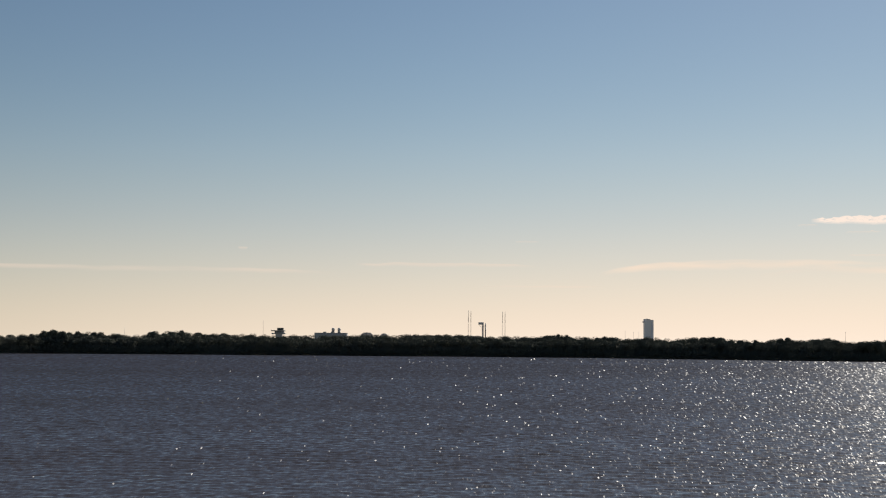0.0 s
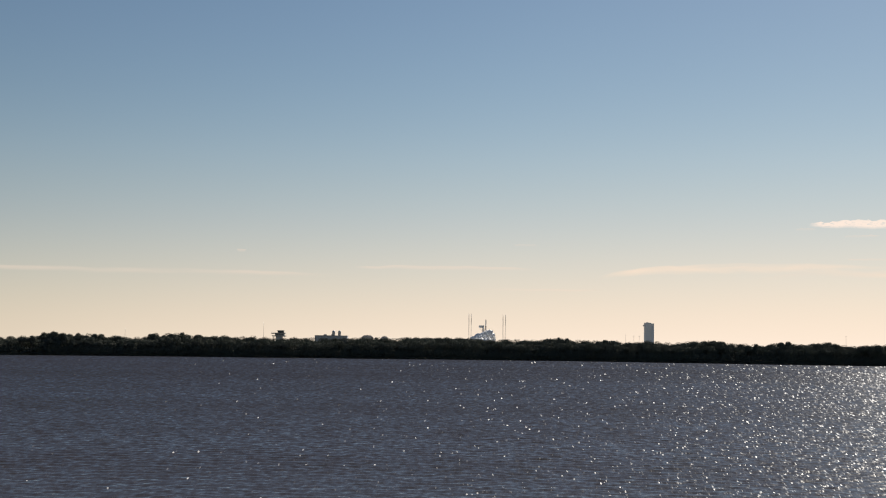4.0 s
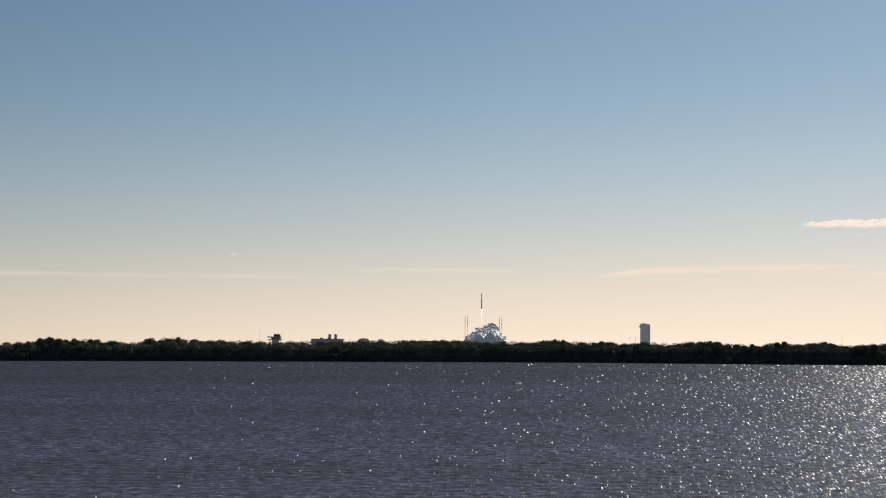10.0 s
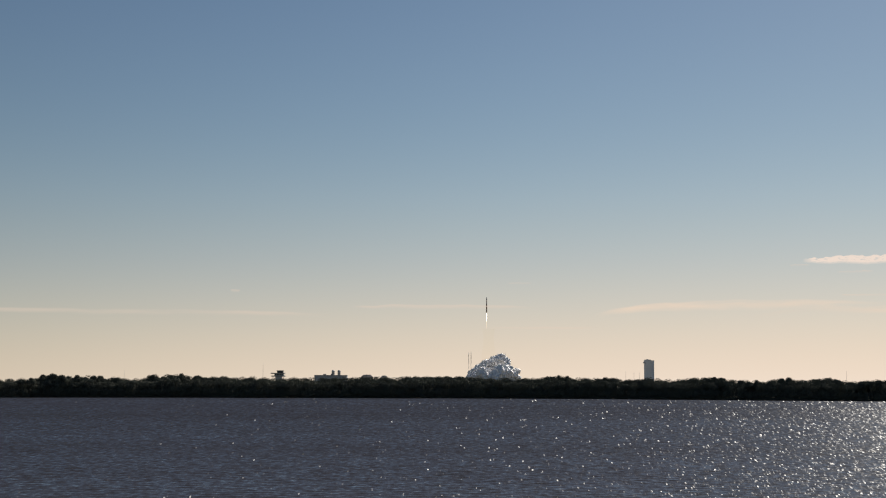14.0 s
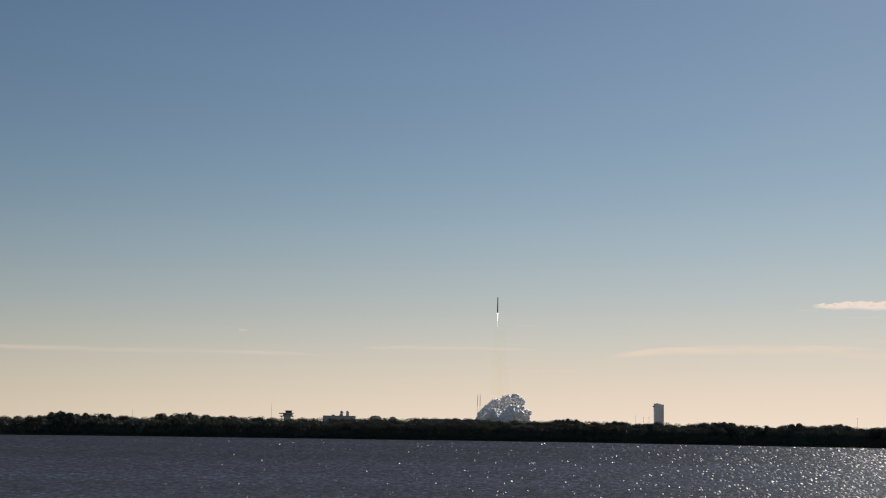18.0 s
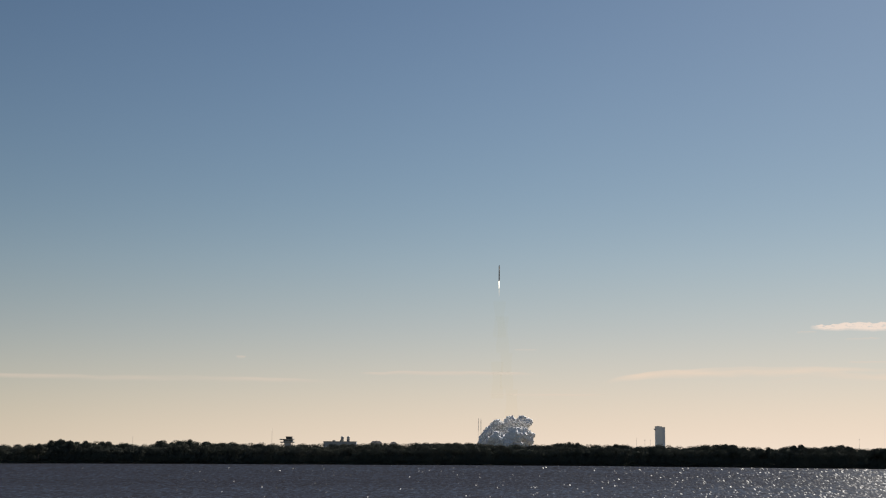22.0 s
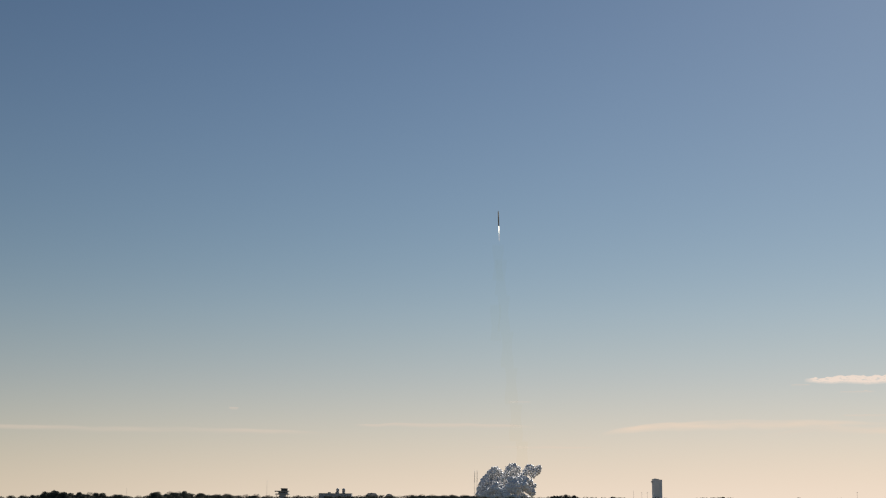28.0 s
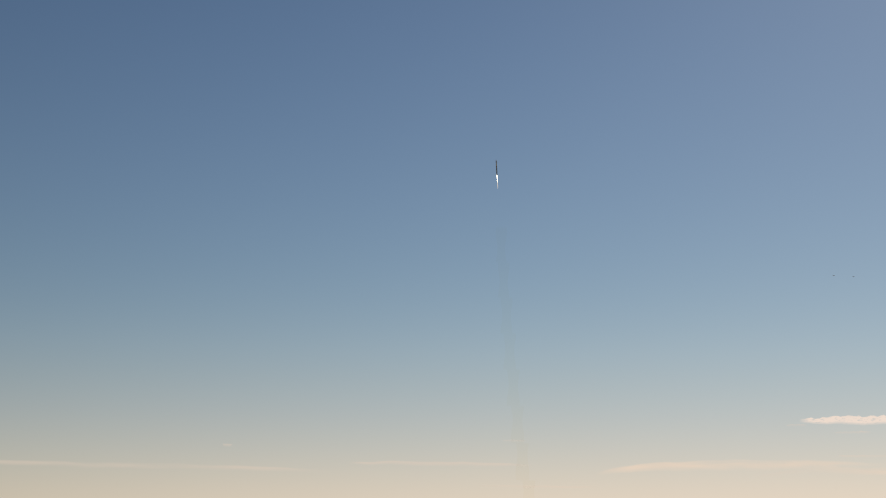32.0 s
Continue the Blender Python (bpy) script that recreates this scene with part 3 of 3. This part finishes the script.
def observation_block():
    t = empty("observation_building", (-301.5, 2600, 1.6), "dark multi-level observation building with projecting flat roofs", "building")
    part("core", boxed(-5.4, 6.4, -6, 6, 0, 16.4, bevel=0.2), GREY, t)
    part("lower_deck", boxed(-12.4, 12.6, -8, 8, 15.0, 16.9, bevel=0.15), CONCRETE, t)
    part("middle_storey", boxed(-7, 9.6, -6, 6, 16.9, 20.6, bevel=0.15), GREY, t)
    part("upper_deck", boxed(-13.6, 11.6, -8.5, 8.5, 20.0, 21.9, bevel=0.15), CONCRETE, t)
    part("cab", boxed(-2.4, 8.6, -5, 5, 21.9, 25.6, bevel=0.2), DARK, t, "dark glazed cab")
    part("cab_roof", boxed(-3.2, 9.2, -5.6, 5.6, 25.6, 26.4, bevel=0.15), CONCRETE, t)
    for x in (-9.5, 10):
        part("column", boxed(x - 0.35, x + 0.35, -7.4, -6.7, 0, 15.6), CONCRETE, t)
    for x in (-12.6, 11):
        part("rail", strut(bmesh.new(), (x, -8.2, 23), (x, 8.2, 23), 0.12, 4), STEEL, t)
        for y in (-8.2, 0, 8.2):
            part("rail_post", strut(bmesh.new(), (x, y, 21.9), (x, y, 23), 0.08, 4), STEEL, t)
    for k in range(5):
        part("window", boxed(-6 + 3 * k, -3.8 + 3 * k, -6.08, -6, 17.8, 19.8), DARK, t)
    return t


def long_block():
    t = empty("industrial_building", (-252, 3200, 1.6), "long low grey industrial building with two domed vents", "building")
    part("hall", boxed(-37, 36, -15, 15, 0, 20.2, bevel=0.3), GREY, t)
    part("parapet", boxed(-37.4, 36.4, -15.4, 15.4, 20.2, 21.2, bevel=0.15), CONCRETE, t)
    for x in (4, 17.4):
        v = part("vent_stack", lathe([(3.3, 21.2), (3.3, 28.5), (3.7, 28.6), (3.7, 29.3), (3.2, 30.8), (2.2, 32), (0.8, 32.6)], 16, x, 0), GREY, t)
        part("collar", lathe([(3.8, 24.6), (3.9, 24.9), (3.8, 25.2)], 16, x, 0), STEEL, v)
    part("roof_unit", boxed(-18, -11.5, -4, 4, 21.2, 23.6, bevel=0.2), STEEL, t)
    part("roof_unit", boxed(-1, 1, -2, 2, 21.2, 24, bevel=0.2), STEEL, t)
    for k in range(11):
        part("pilaster", boxed(-36 + 7 * k, -35.3 + 7 * k, -15.3, -15, 0, 20), CONCRETE, t)
    return t


observation_block()
long_block()


def low_hall(x, y, w, top):
    """A pale low hall behind the wood, with a hipped roof."""
    t = empty("low_hall", (x, y, 1.6), "pale grey low hall with a hipped roof behind the trees", "building", "low halls behind the wood")
    part("wall", boxed(-w / 2, w / 2, -8, 8, 0, top * 0.78, bevel=0.2), CONCRETE, t)
    v = [(-w / 2 - 0.6, -8.6, top * 0.78), (w / 2 + 0.6, -8.6, top * 0.78), (w / 2 + 0.6, 8.6, top * 0.78), (-w / 2 - 0.6, 8.6, top * 0.78), (-w * 0.3, 0, top), (w * 0.3, 0, top)]
    mesh_part("roof", v, [(0, 1, 5, 4), (1, 2, 5), (2, 3, 4, 5), (3, 0, 4), (3, 2, 1, 0)], ROOFING, t)
    part("vent", boxed(-1, 1, -1, 1, top * 0.95, top + 0.9, bevel=0.1), STEEL, t)
    return t


low_hall(-177, 3300, 27, 23)
low_hall(-137, 3300, 16, 21)


def pole(x, y, top, head):
    t = empty("antenna_pole" if not head else "floodlight_pole", (x, y, 1.6), "thin grey steel pole rising above the trees" if not head else "thin grey floodlight pole with a small head", "pole", "thin poles")
    h = top - 1.6
    part("pole", lathe([(0.42, 0), (0.3, h * 0.5), (0.2, h)], 8), STEEL, t)
    if head:
        part("lamp_head", boxed(-1.3, 1.3, -0.5, 0.5, h - 0.4, h + 0.7, bevel=0.1), GREY, t)
    else:
        part("crossbar", strut(bmesh.new(), (-0.7, 0, h * 0.86), (0.7, 0, h * 0.86), 0.1), STEEL, t)


for x, top, head in ((516, 41.4, False), (539, 35.2, True), (554.3, 35.4, True), (-899.6, 38.1, False), (-508, 61, False), (1139, 41.4, True)):
    pole(x, 4000, top, head)


# ---------------------------------------------------------------- rocket
def rocket():
    t = empty("rocket", (140, PAD_Y, 16), "slender dark bronze and white rocket climbing on a bright flame", "rocket")
    part("first_stage", lathe([(1.7, 1.2), (1.95, 1.6), (1.95, 29.5), (1.9, 30)], 28), BRONZE, t, "bronze-coloured booster stage")
    part("engine_skirt", lathe([(2.1, -0.4), (2.05, 2.6), (1.97, 3)], 28), PAINT, t)
    for x in (-0.85, 0.85):
        part("engine_bell", lathe([(0.75, -1.9), (0.62, -1.2), (0.3, -0.3)], 16, x, 0), STEEL, t)
    part("interstage", lathe([(1.94, 30), (1.94, 33.4), (1.86, 33.8)], 28), PAINT, t, "white interstage ring")
    part("upper_stage", lathe([(1.86, 33.8), (1.86, 39.0), (1.98, 39.6)], 28), PAINT, t, "white upper stage")
    part("fairing", lathe([(1.98, 39.6), (1.98, 45.2), (1.75, 47.6), (1.3, 49.8), (0.7, 51.5), (0.12, 52.4)], 28), PAINT, t, "white payload fairing")
    part("raceway", boxed(-0.25, 0.25, -2.2, -1.85, 3, 29.5, bevel=0.05), PAINT, t)
    part("feed_line", strut(bmesh.new(), (1.5, -1.45, 3), (1.5, -1.45, 24), 0.18, 8), STEEL, t)
    for z in (9, 16, 23, 29):
        part("band", lathe([(1.98, z), (1.99, z + 0.15), (1.98, z + 0.3)], 28), STEEL, t)
    part("flame", lathe([(0.8, -1.6), (1.0, -4), (1.0, -8), (0.85, -12), (0.6, -17), (0.42, -22), (0.3, -27)], 16), FLAME, t, "white-hot engine flame")
    part("flame_tail", lathe([(0.35, -27), (0.5, -33), (0.38, -42), (0.06, -54)], 10), FLAME_TAIL, t, "thin orange flame tail")
    return t


ROCKET = rocket()


# ---------------------------------------------------------------- exhaust cloud
def puff_mesh(seed, mat):
    bm = bmesh.new()
    bmesh.ops.create_icosphere(bm, subdivisions=5, radius=1)
    off = Vector((seed * 7.3, seed * 3.1, seed * 5.7))
    for v in bm.verts:
        n = v.co.normalized()
        a = noise.voronoi(n * 1.7 + off)[0][0]
        b = noise.voronoi(n * 3.4 + off * 2)[0][0]
        v.co = n * (1.16 - 0.50 * a - 0.09 * b)
    for f in bm.faces:
        f.smooth = True
    me = bpy.data.meshes.new("puff")
    bm.to_mesh(me)
    bm.free()
    me.materials.append(mat)
    return me


# each billow: centre (x, z) at 14 s and at 28 s, depth and radius
BACK = [(190, 86, 262, 108, -24, 15), (206, 76, 284, 102, -18, 14), (202, 64, 272, 92, -12, 13), (182, 78, 250, 98, -18, 12), (212, 70, 292, 112, -26, 9),
        (168, 80, 206, 112, -28, 15), (180, 74, 222, 106, -20, 12), (158, 74, 192, 104, -24, 12), (170, 66, 208, 94, -14, 15),
        (140, 68, 150, 102, -30, 14), (130, 60, 136, 92, -22, 13), (150, 66, 162, 98, -18, 11), (138, 56, 146, 84, -12, 15),
        (114, 50, 118, 70, -24, 14), (124, 58, 126, 82, -20, 11), (102, 42, 108, 56, -28, 13), (92, 34, 102, 40, -30, 12), (86, 24, 98, 26, -32, 11),
        (160, 58, 178, 82, -8, 16), (190, 60, 236, 82, -4, 14), (150, 46, 168, 66, -2, 18), (178, 52, 206, 72, 0, 20), (206, 50, 240, 68, -8, 16), (128, 44, 140, 62, -10, 16), (112, 32, 120, 44, -16, 15)]
FRONT = [(182, 48, 204, 62, -84, 17), (198, 52, 224, 70, -80, 14), (214, 50, 242, 72, -76, 12), (188, 36, 214, 48, -92, 19), (208, 38, 236, 52, -88, 15), (226, 42, 258, 66, -70, 10),
         (172, 50, 192, 72, -82, 9), (168, 36, 190, 46, -88, 14), (222, 32, 250, 42, -78, 12), (230, 30, 264, 34, -66, 12), (238, 44, 268, 54, -62, 10), (128, 44, 150, 52, -86, 13), (142, 42, 164, 50, -80, 11), (118, 34, 140, 40, -90, 13),
         (136, 28, 158, 34, -92, 14), (152, 30, 176, 36, -88, 12), (106, 28, 124, 32, -80, 12), (98, 22, 112, 24, -74, 10)]
LOW = [(100, 18, 106, 14, -60, 13), (122, 18, 130, 14, -80, 15), (146, 18, 156, 14, -90, 16), (170, 18, 184, 14, -95, 17), (196, 18, 212, 14, -90, 16), (220, 20, 234, 16, -74, 14),
       (242, 22, 250, 14, -50, 10), (246, 16, 254, 8, -30, 9), (150, 30, 160, 40, 20, 18), (190, 36, 210, 48, 20, 18), (218, 32, 232, 44, 10, 14), (110, 24, 116, 24, 16, 14)]
BILLOWS = [(b, 0.9 + abs(b[0] - 130) / 90) for b in BACK] + [(b, 5.0 + abs(b[0] - 150) / 50) for b in FRONT] + [(b, 0.9 + abs(b[0] - 130) / 28) for b in LOW]


def exhaust_cloud():
    t = empty("exhaust_cloud", (140, PAD_Y, 2), "billowing grey-white exhaust cloud spreading over the launch pad", "smoke")
    meshes = [puff_mesh(i + 1, STEAM) for i in range(6)]
    made = []
    for i, ((x0, z0, x1, z1, d, r), born) in enumerate(BILLOWS):
        p = new("billow", meshes[i % 6])
        p.parent = t
        p.scale = (r * 1.2, r * 1.12, r * 1.2)
        made.append(p)
    return made


PUFFS = exhaust_cloud()


# ---------------------------------------------------------------- exhaust trail
HAZE = bpy.data.materials.new("thin_exhaust_haze")
HAZE.use_nodes = True
hn, hl = HAZE.node_tree.nodes, HAZE.node_tree.links
hn.remove(hn["Principled BSDF"])
h_clear = hn.new("ShaderNodeBsdfTransparent")
h_clear.inputs[0].default_value = (0.997, 0.993, 0.982, 1)
hl.new(h_clear.outputs[0], hn["Material Output"].inputs[0])


def exhaust_trail():
    """Faint warm haze that hangs where the rocket passed; its open lengths are left one by one."""
    t = empty("exhaust_trail", (140, PAD_Y, 2), "faint yellowish exhaust haze hanging below the rocket", "smoke")
    made = []
    for i in range(8):
        n, verts, faces = 18, [], []
        for k in range(13):
            w = 20 + 3 * math.sin((i * 12 + k) * 0.55) - 0.6 * i
            verts += [(w * math.cos(a * 2 * math.pi / n), w * math.sin(a * 2 * math.pi / n), 120 * k / 12) for a in range(n)]
        for k in range(12):
            faces += [(k * n + a, k * n + (a + 1) % n, k * n + n + (a + 1) % n, k * n + n + a) for a in range(n)]
        made.append(mesh_part("haze_length", verts, faces, HAZE, t, smooth=True))
    return made


TRAIL = exhaust_trail()


# ---------------------------------------------------------------- sky vapour
def vapour(name, az0, az1, el, thick, mat, label, seed, lumps=0.0, far=4700, arch=0.0):
    """A thin curved bank of far cloud between two bearings (degrees)."""
    rng = random.Random(seed)
    verts, faces, dens = [], [], []
    nx, nz = 120, 8
    for i in range(nx + 1):
        u = i / nx
        a = radians(az0 + (az1 - az0) * u)
        k = noise.fractal((u * 6 + seed, seed, 0), 1.0, 2.0, 4) * 0.35
        crest = 1 + lumps * (0.6 - 1.6 * abs(noise.noise((u * 13, seed, 3)))) + lumps * 0.75 * abs(noise.noise((u * 30, seed, 9)))
        for j in range(nz + 1):
            w = j / nz
            up = (w - 0.35) * (crest if w > 0.35 else 1) * (0.25 + 0.75 * math.sin(math.pi * min(1, max(0, u))) ** 0.5)
            e = radians(el + arch * math.sin(math.pi * u ** 0.6) + thick * (up + k * 0.5))
            bulge = 60 * math.sin(math.pi * w) * (1 + k)
            verts.append(((far - bulge) * math.sin(a), (far - bulge) * math.cos(a), 7 + far * math.tan(e)))
            edge = math.sin(math.pi * w) if not lumps else min(1, 7 * (1 - w), 4 * w + 0.05)
            dens.append(max(0, edge) * min(1, 14 * u, 6 * (1 - u)))
    for i in range(nx):
        for j in range(nz):
            a = i * (nz + 1) + j
            faces.append((a, a + nz + 1, a + nz + 2, a + 1))
    ob = mesh_part(name, verts, faces, mat, smooth=True)
    att = ob.data.attributes.new("thickness", "FLOAT", "POINT")
    att.data.foreach_set("value", dens)
    return tagged(ob, label, "cloud", kind="structure")


CUMULUS = thin_cloud_material("sunlit_cloud", (1.0, 0.83, 0.71), 0.76, 0.95, 0.09, 0.7, 1.5, 0.20)
CIRRUS = thin_cloud_material("peach_cirrus", (1.0, 0.79, 0.62), 0.73, 0.85, 0.006, 0.35, 3)
FAINT = thin_cloud_material("faint_cirrus", (1.0, 0.79, 0.64), 0.68, 0.34, 0.006, 0.35, 3)
BANKS = [vapour("cloud_bank", 14.6, 20.5, 4.79, 0.33, CUMULUS, "small flat-based sunlit cloud low in the sky", 3, 0.42),
         vapour("cloud_wisp", 14.1, 14.9, 4.64, 0.06, FAINT, "thin pale wisp of cloud", 4),
         vapour("cloud_wisp", 15.9, 17.3, 4.35, 0.09, FAINT, "thin pale wisp of cloud", 5),
         vapour("cloud_wisp", 16.0, 18.4, 3.45, 0.08, FAINT, "thin pale wisp of cloud", 11),
         vapour("cloud_wisp", -8.3, -7.9, 3.62, 0.14, FAINT, "thin pale wisp of cloud", 12),
         vapour("cloud_wisp", 2.9, 3.9, 4.0, 0.07, FAINT, "thin pale wisp of cloud", 13),
         vapour("cirrus_streak", 6.3, 24, 2.64, 0.50, CIRRUS, "long peach streak of high cloud", 6, arch=0.42),
         vapour("cirrus_streak", 12.5, 27, 2.6, 0.40, FAINT, "long peach streak of high cloud", 14, arch=0.3),
         vapour("cirrus_streak", 1.5, 6.5, 2.2, 0.10, FAINT, "faint peach streak of high cloud", 15),
         vapour("cirrus_streak", -3.6, 4.0, 3.04, 0.20, FAINT, "long peach streak of high cloud", 7),
         vapour("cirrus_streak", -20, -4.2, 2.72, 0.26, FAINT, "long peach streak of high cloud", 8)]


# ---------------------------------------------------------------- birds
PLUMAGE = material("grey_brown_plumage", (0.52, 0.45, 0.40), 0.8, var=0.2, scale=2.0)


def bird():
    t = empty("bird", (0, 0, 0), "small pale brown gliding seabird with spread wings", "bird", "gliding birds")
    part("body", lathe([(0.02, -0.5), (0.12, -0.3), (0.16, 0), (0.1, 0.3), (0.03, 0.55)], 8), PLUMAGE, t)
    for s in (-1, 1):
        v = [(0.1 * s, 0.02, 0.2), (0.1 * s, 0.02, -0.15), (0.7 * s, 0.16, -0.12), (0.7 * s, 0.18, 0.22), (1.3 * s, 0.06, -0.02), (1.25 * s, 0.06, 0.1)]
        low = [(a, b - 0.04, c) for a, b, c in v]
        mesh_part("wing", v + low, [(0, 1, 2, 3), (3, 2, 4, 5), (7, 6, 9, 8), (8, 9, 11, 10), (0, 3, 9, 6), (3, 5, 11, 9), (1, 7, 8, 2), (2, 8, 10, 4), (5, 4, 10, 11)], PLUMAGE, t)
    return t


BIRD_A = bird()
BIRD_B = copy_thing(BIRD_A, pose(0, 0, 0))


# ---------------------------------------------------------------- what moves
def ahead(az, el, dist):
    a, e = radians(az), radians(el)
    return EYE + Vector((math.sin(a) * math.cos(e), math.cos(a) * math.cos(e), math.sin(e))) * dist


def motions():
    walk(ROCKET, [(t, pose(x, PAD_Y, z, 0, lean, 0)) for t, x, z, lean in (
        (0, 140.0, 14.6, 0), (1.8, 140.0, 14.6, 0), (2.4, 140.0, 18.5, 0), (3, 140.0, 27.2, 0), (4.2, 139.7, 39.0, 0), (5.5, 139.4, 52.6, 0), (6, 139.2, 59.0, 0), (7, 138.2, 73.4, 0), (8, 137.8, 88.8, 0),
        (9, 137.6, 107.0, 0), (10, 138.1, 130.5, 0), (11, 139.3, 153.0, 0), (12, 141.4, 178.0, 0), (13, 142.4, 207.5, 0), (14, 142.8, 235.8, 0), (15, 143.6, 265.0, 0), (16.5, 144.7, 315.0, 0),
        (17.5, 145.7, 355.0, 0), (18.5, 146.5, 397.0, 1), (20, 148.0, 463.0, 0.7), (21, 149.8, 511.0, 0.5), (22, 151.4, 561.0, 0.3), (23, 152.8, 613.0, 0), (24, 154.2, 669.0, -0.4), (25, 156.2, 728.0, -0.9),
        (26, 158.2, 788.0, -1.3), (27.5, 160.2, 883.0, -1.7), (28.5, 161.8, 955.0, -2.2), (30, 163.2, 1065.0, -2.8), (31, 162.8, 1144.0, -3.2), (32, 161.2, 1227.0, -3.5))])
    for i, (p, ((x0, z0, x1, z1, d, r), born)) in enumerate(zip(PUFFS, BILLOWS)):
        rows = []
        for t in (0, born, born + 0.5, born + 1.1, born + 1.8, 6, 8, 10, 12, 14, 18, 22, 28, 32):
            if t < born or t in (6, 8, 10, 12) and t < born + 2.4:
                if t:
                    continue
            u = max(0, min(1, (t - born) / 2.8))
            risen = 1 - (1 - u) ** 2
            if t < 14:
                w = max(0, (14 - t) / 12)
                kx, kz = 1 - (0.9 if x0 > 140 else 0.15) * w ** 0.85, 1 - 0.75 * w ** 1.1
                x, z = 140 + (x0 - 140) * kx, 10 + (z0 - 10) * kz
            else:
                w = (t - 14) / 14
                bend = 0.16 * w * (w - 1)
                x, z = x0 + (x1 - x0) * (w + 2 * bend), z0 + (z1 + 4 - z0) * w
            deep = -6 - 1.4 * r
            rows.append((t, pose((x - 140), d * (1 if d > -40 else 1.5) * max(0.15, risen), deep + (z - 2 - deep) * risen, 0, (t - 16) * (0.8 if x0 > 150 else -0.8), (i * 67) % 360)))
        walk(p, rows)
    climb = [(0, 14.6), (5.5, 52.6), (8, 88.8), (11, 152), (14, 233.8), (17.5, 353), (20, 461), (23, 611), (25, 726), (28.5, 948), (32, 1221)]
    for i, p in enumerate(TRAIL):
        rest = 80 + 120.5 * i
        rows = [(0, pose(0, 10, -170))]
        passed = 32.0
        for (t0, z0), (t1, z1) in zip(climb, climb[1:]):
            if z0 < rest + 190 <= z1:
                passed = t0 + (t1 - t0) * (rest + 190 - z0) / (z1 - z0)
        rows.append((max(0.5, passed - 6.5), pose(0, 10, -170)))
        rows.append((passed, pose(14 + i * 2, 10, rest)))
        if passed < 31:
            rows.append((32, pose(14 + i * 2 + (32 - passed) * 7.0, 10, rest)))
        walk(p, rows)
    for k, b in enumerate(BANKS):
        drift = 0.62 if k < 6 else 0.3
        walk(b, [(0, pose(0, 0, 0)), (14, pose(0, 0, -1, rz=drift * 0.46)), (27, pose(0, 0, -5, rz=drift * 0.85)), (32, pose(0, 0, -6, rz=drift))])
    walk(water, [(0, pose(0, 4, 0)), (32, pose(0, -5, 0))])
    walk(BIRD_A, [(0, Matrix.Translation(ahead(46, 8, 1350))), (30, Matrix.Translation(ahead(17.34, 10.18, 1350))), (31, Matrix.Translation(ahead(16.31, 10.31, 1350))), (32, Matrix.Translation(ahead(15.52, 10.42, 1350)))])
    walk(BIRD_B, [(0, Matrix.Translation(ahead(47, 8, 1362))), (30, Matrix.Translation(ahead(17.62, 10.17, 1362))), (31, Matrix.Translation(ahead(17.2, 10.16, 1362))), (32, Matrix.Translation(ahead(16.27, 10.34, 1362)))])


motions()
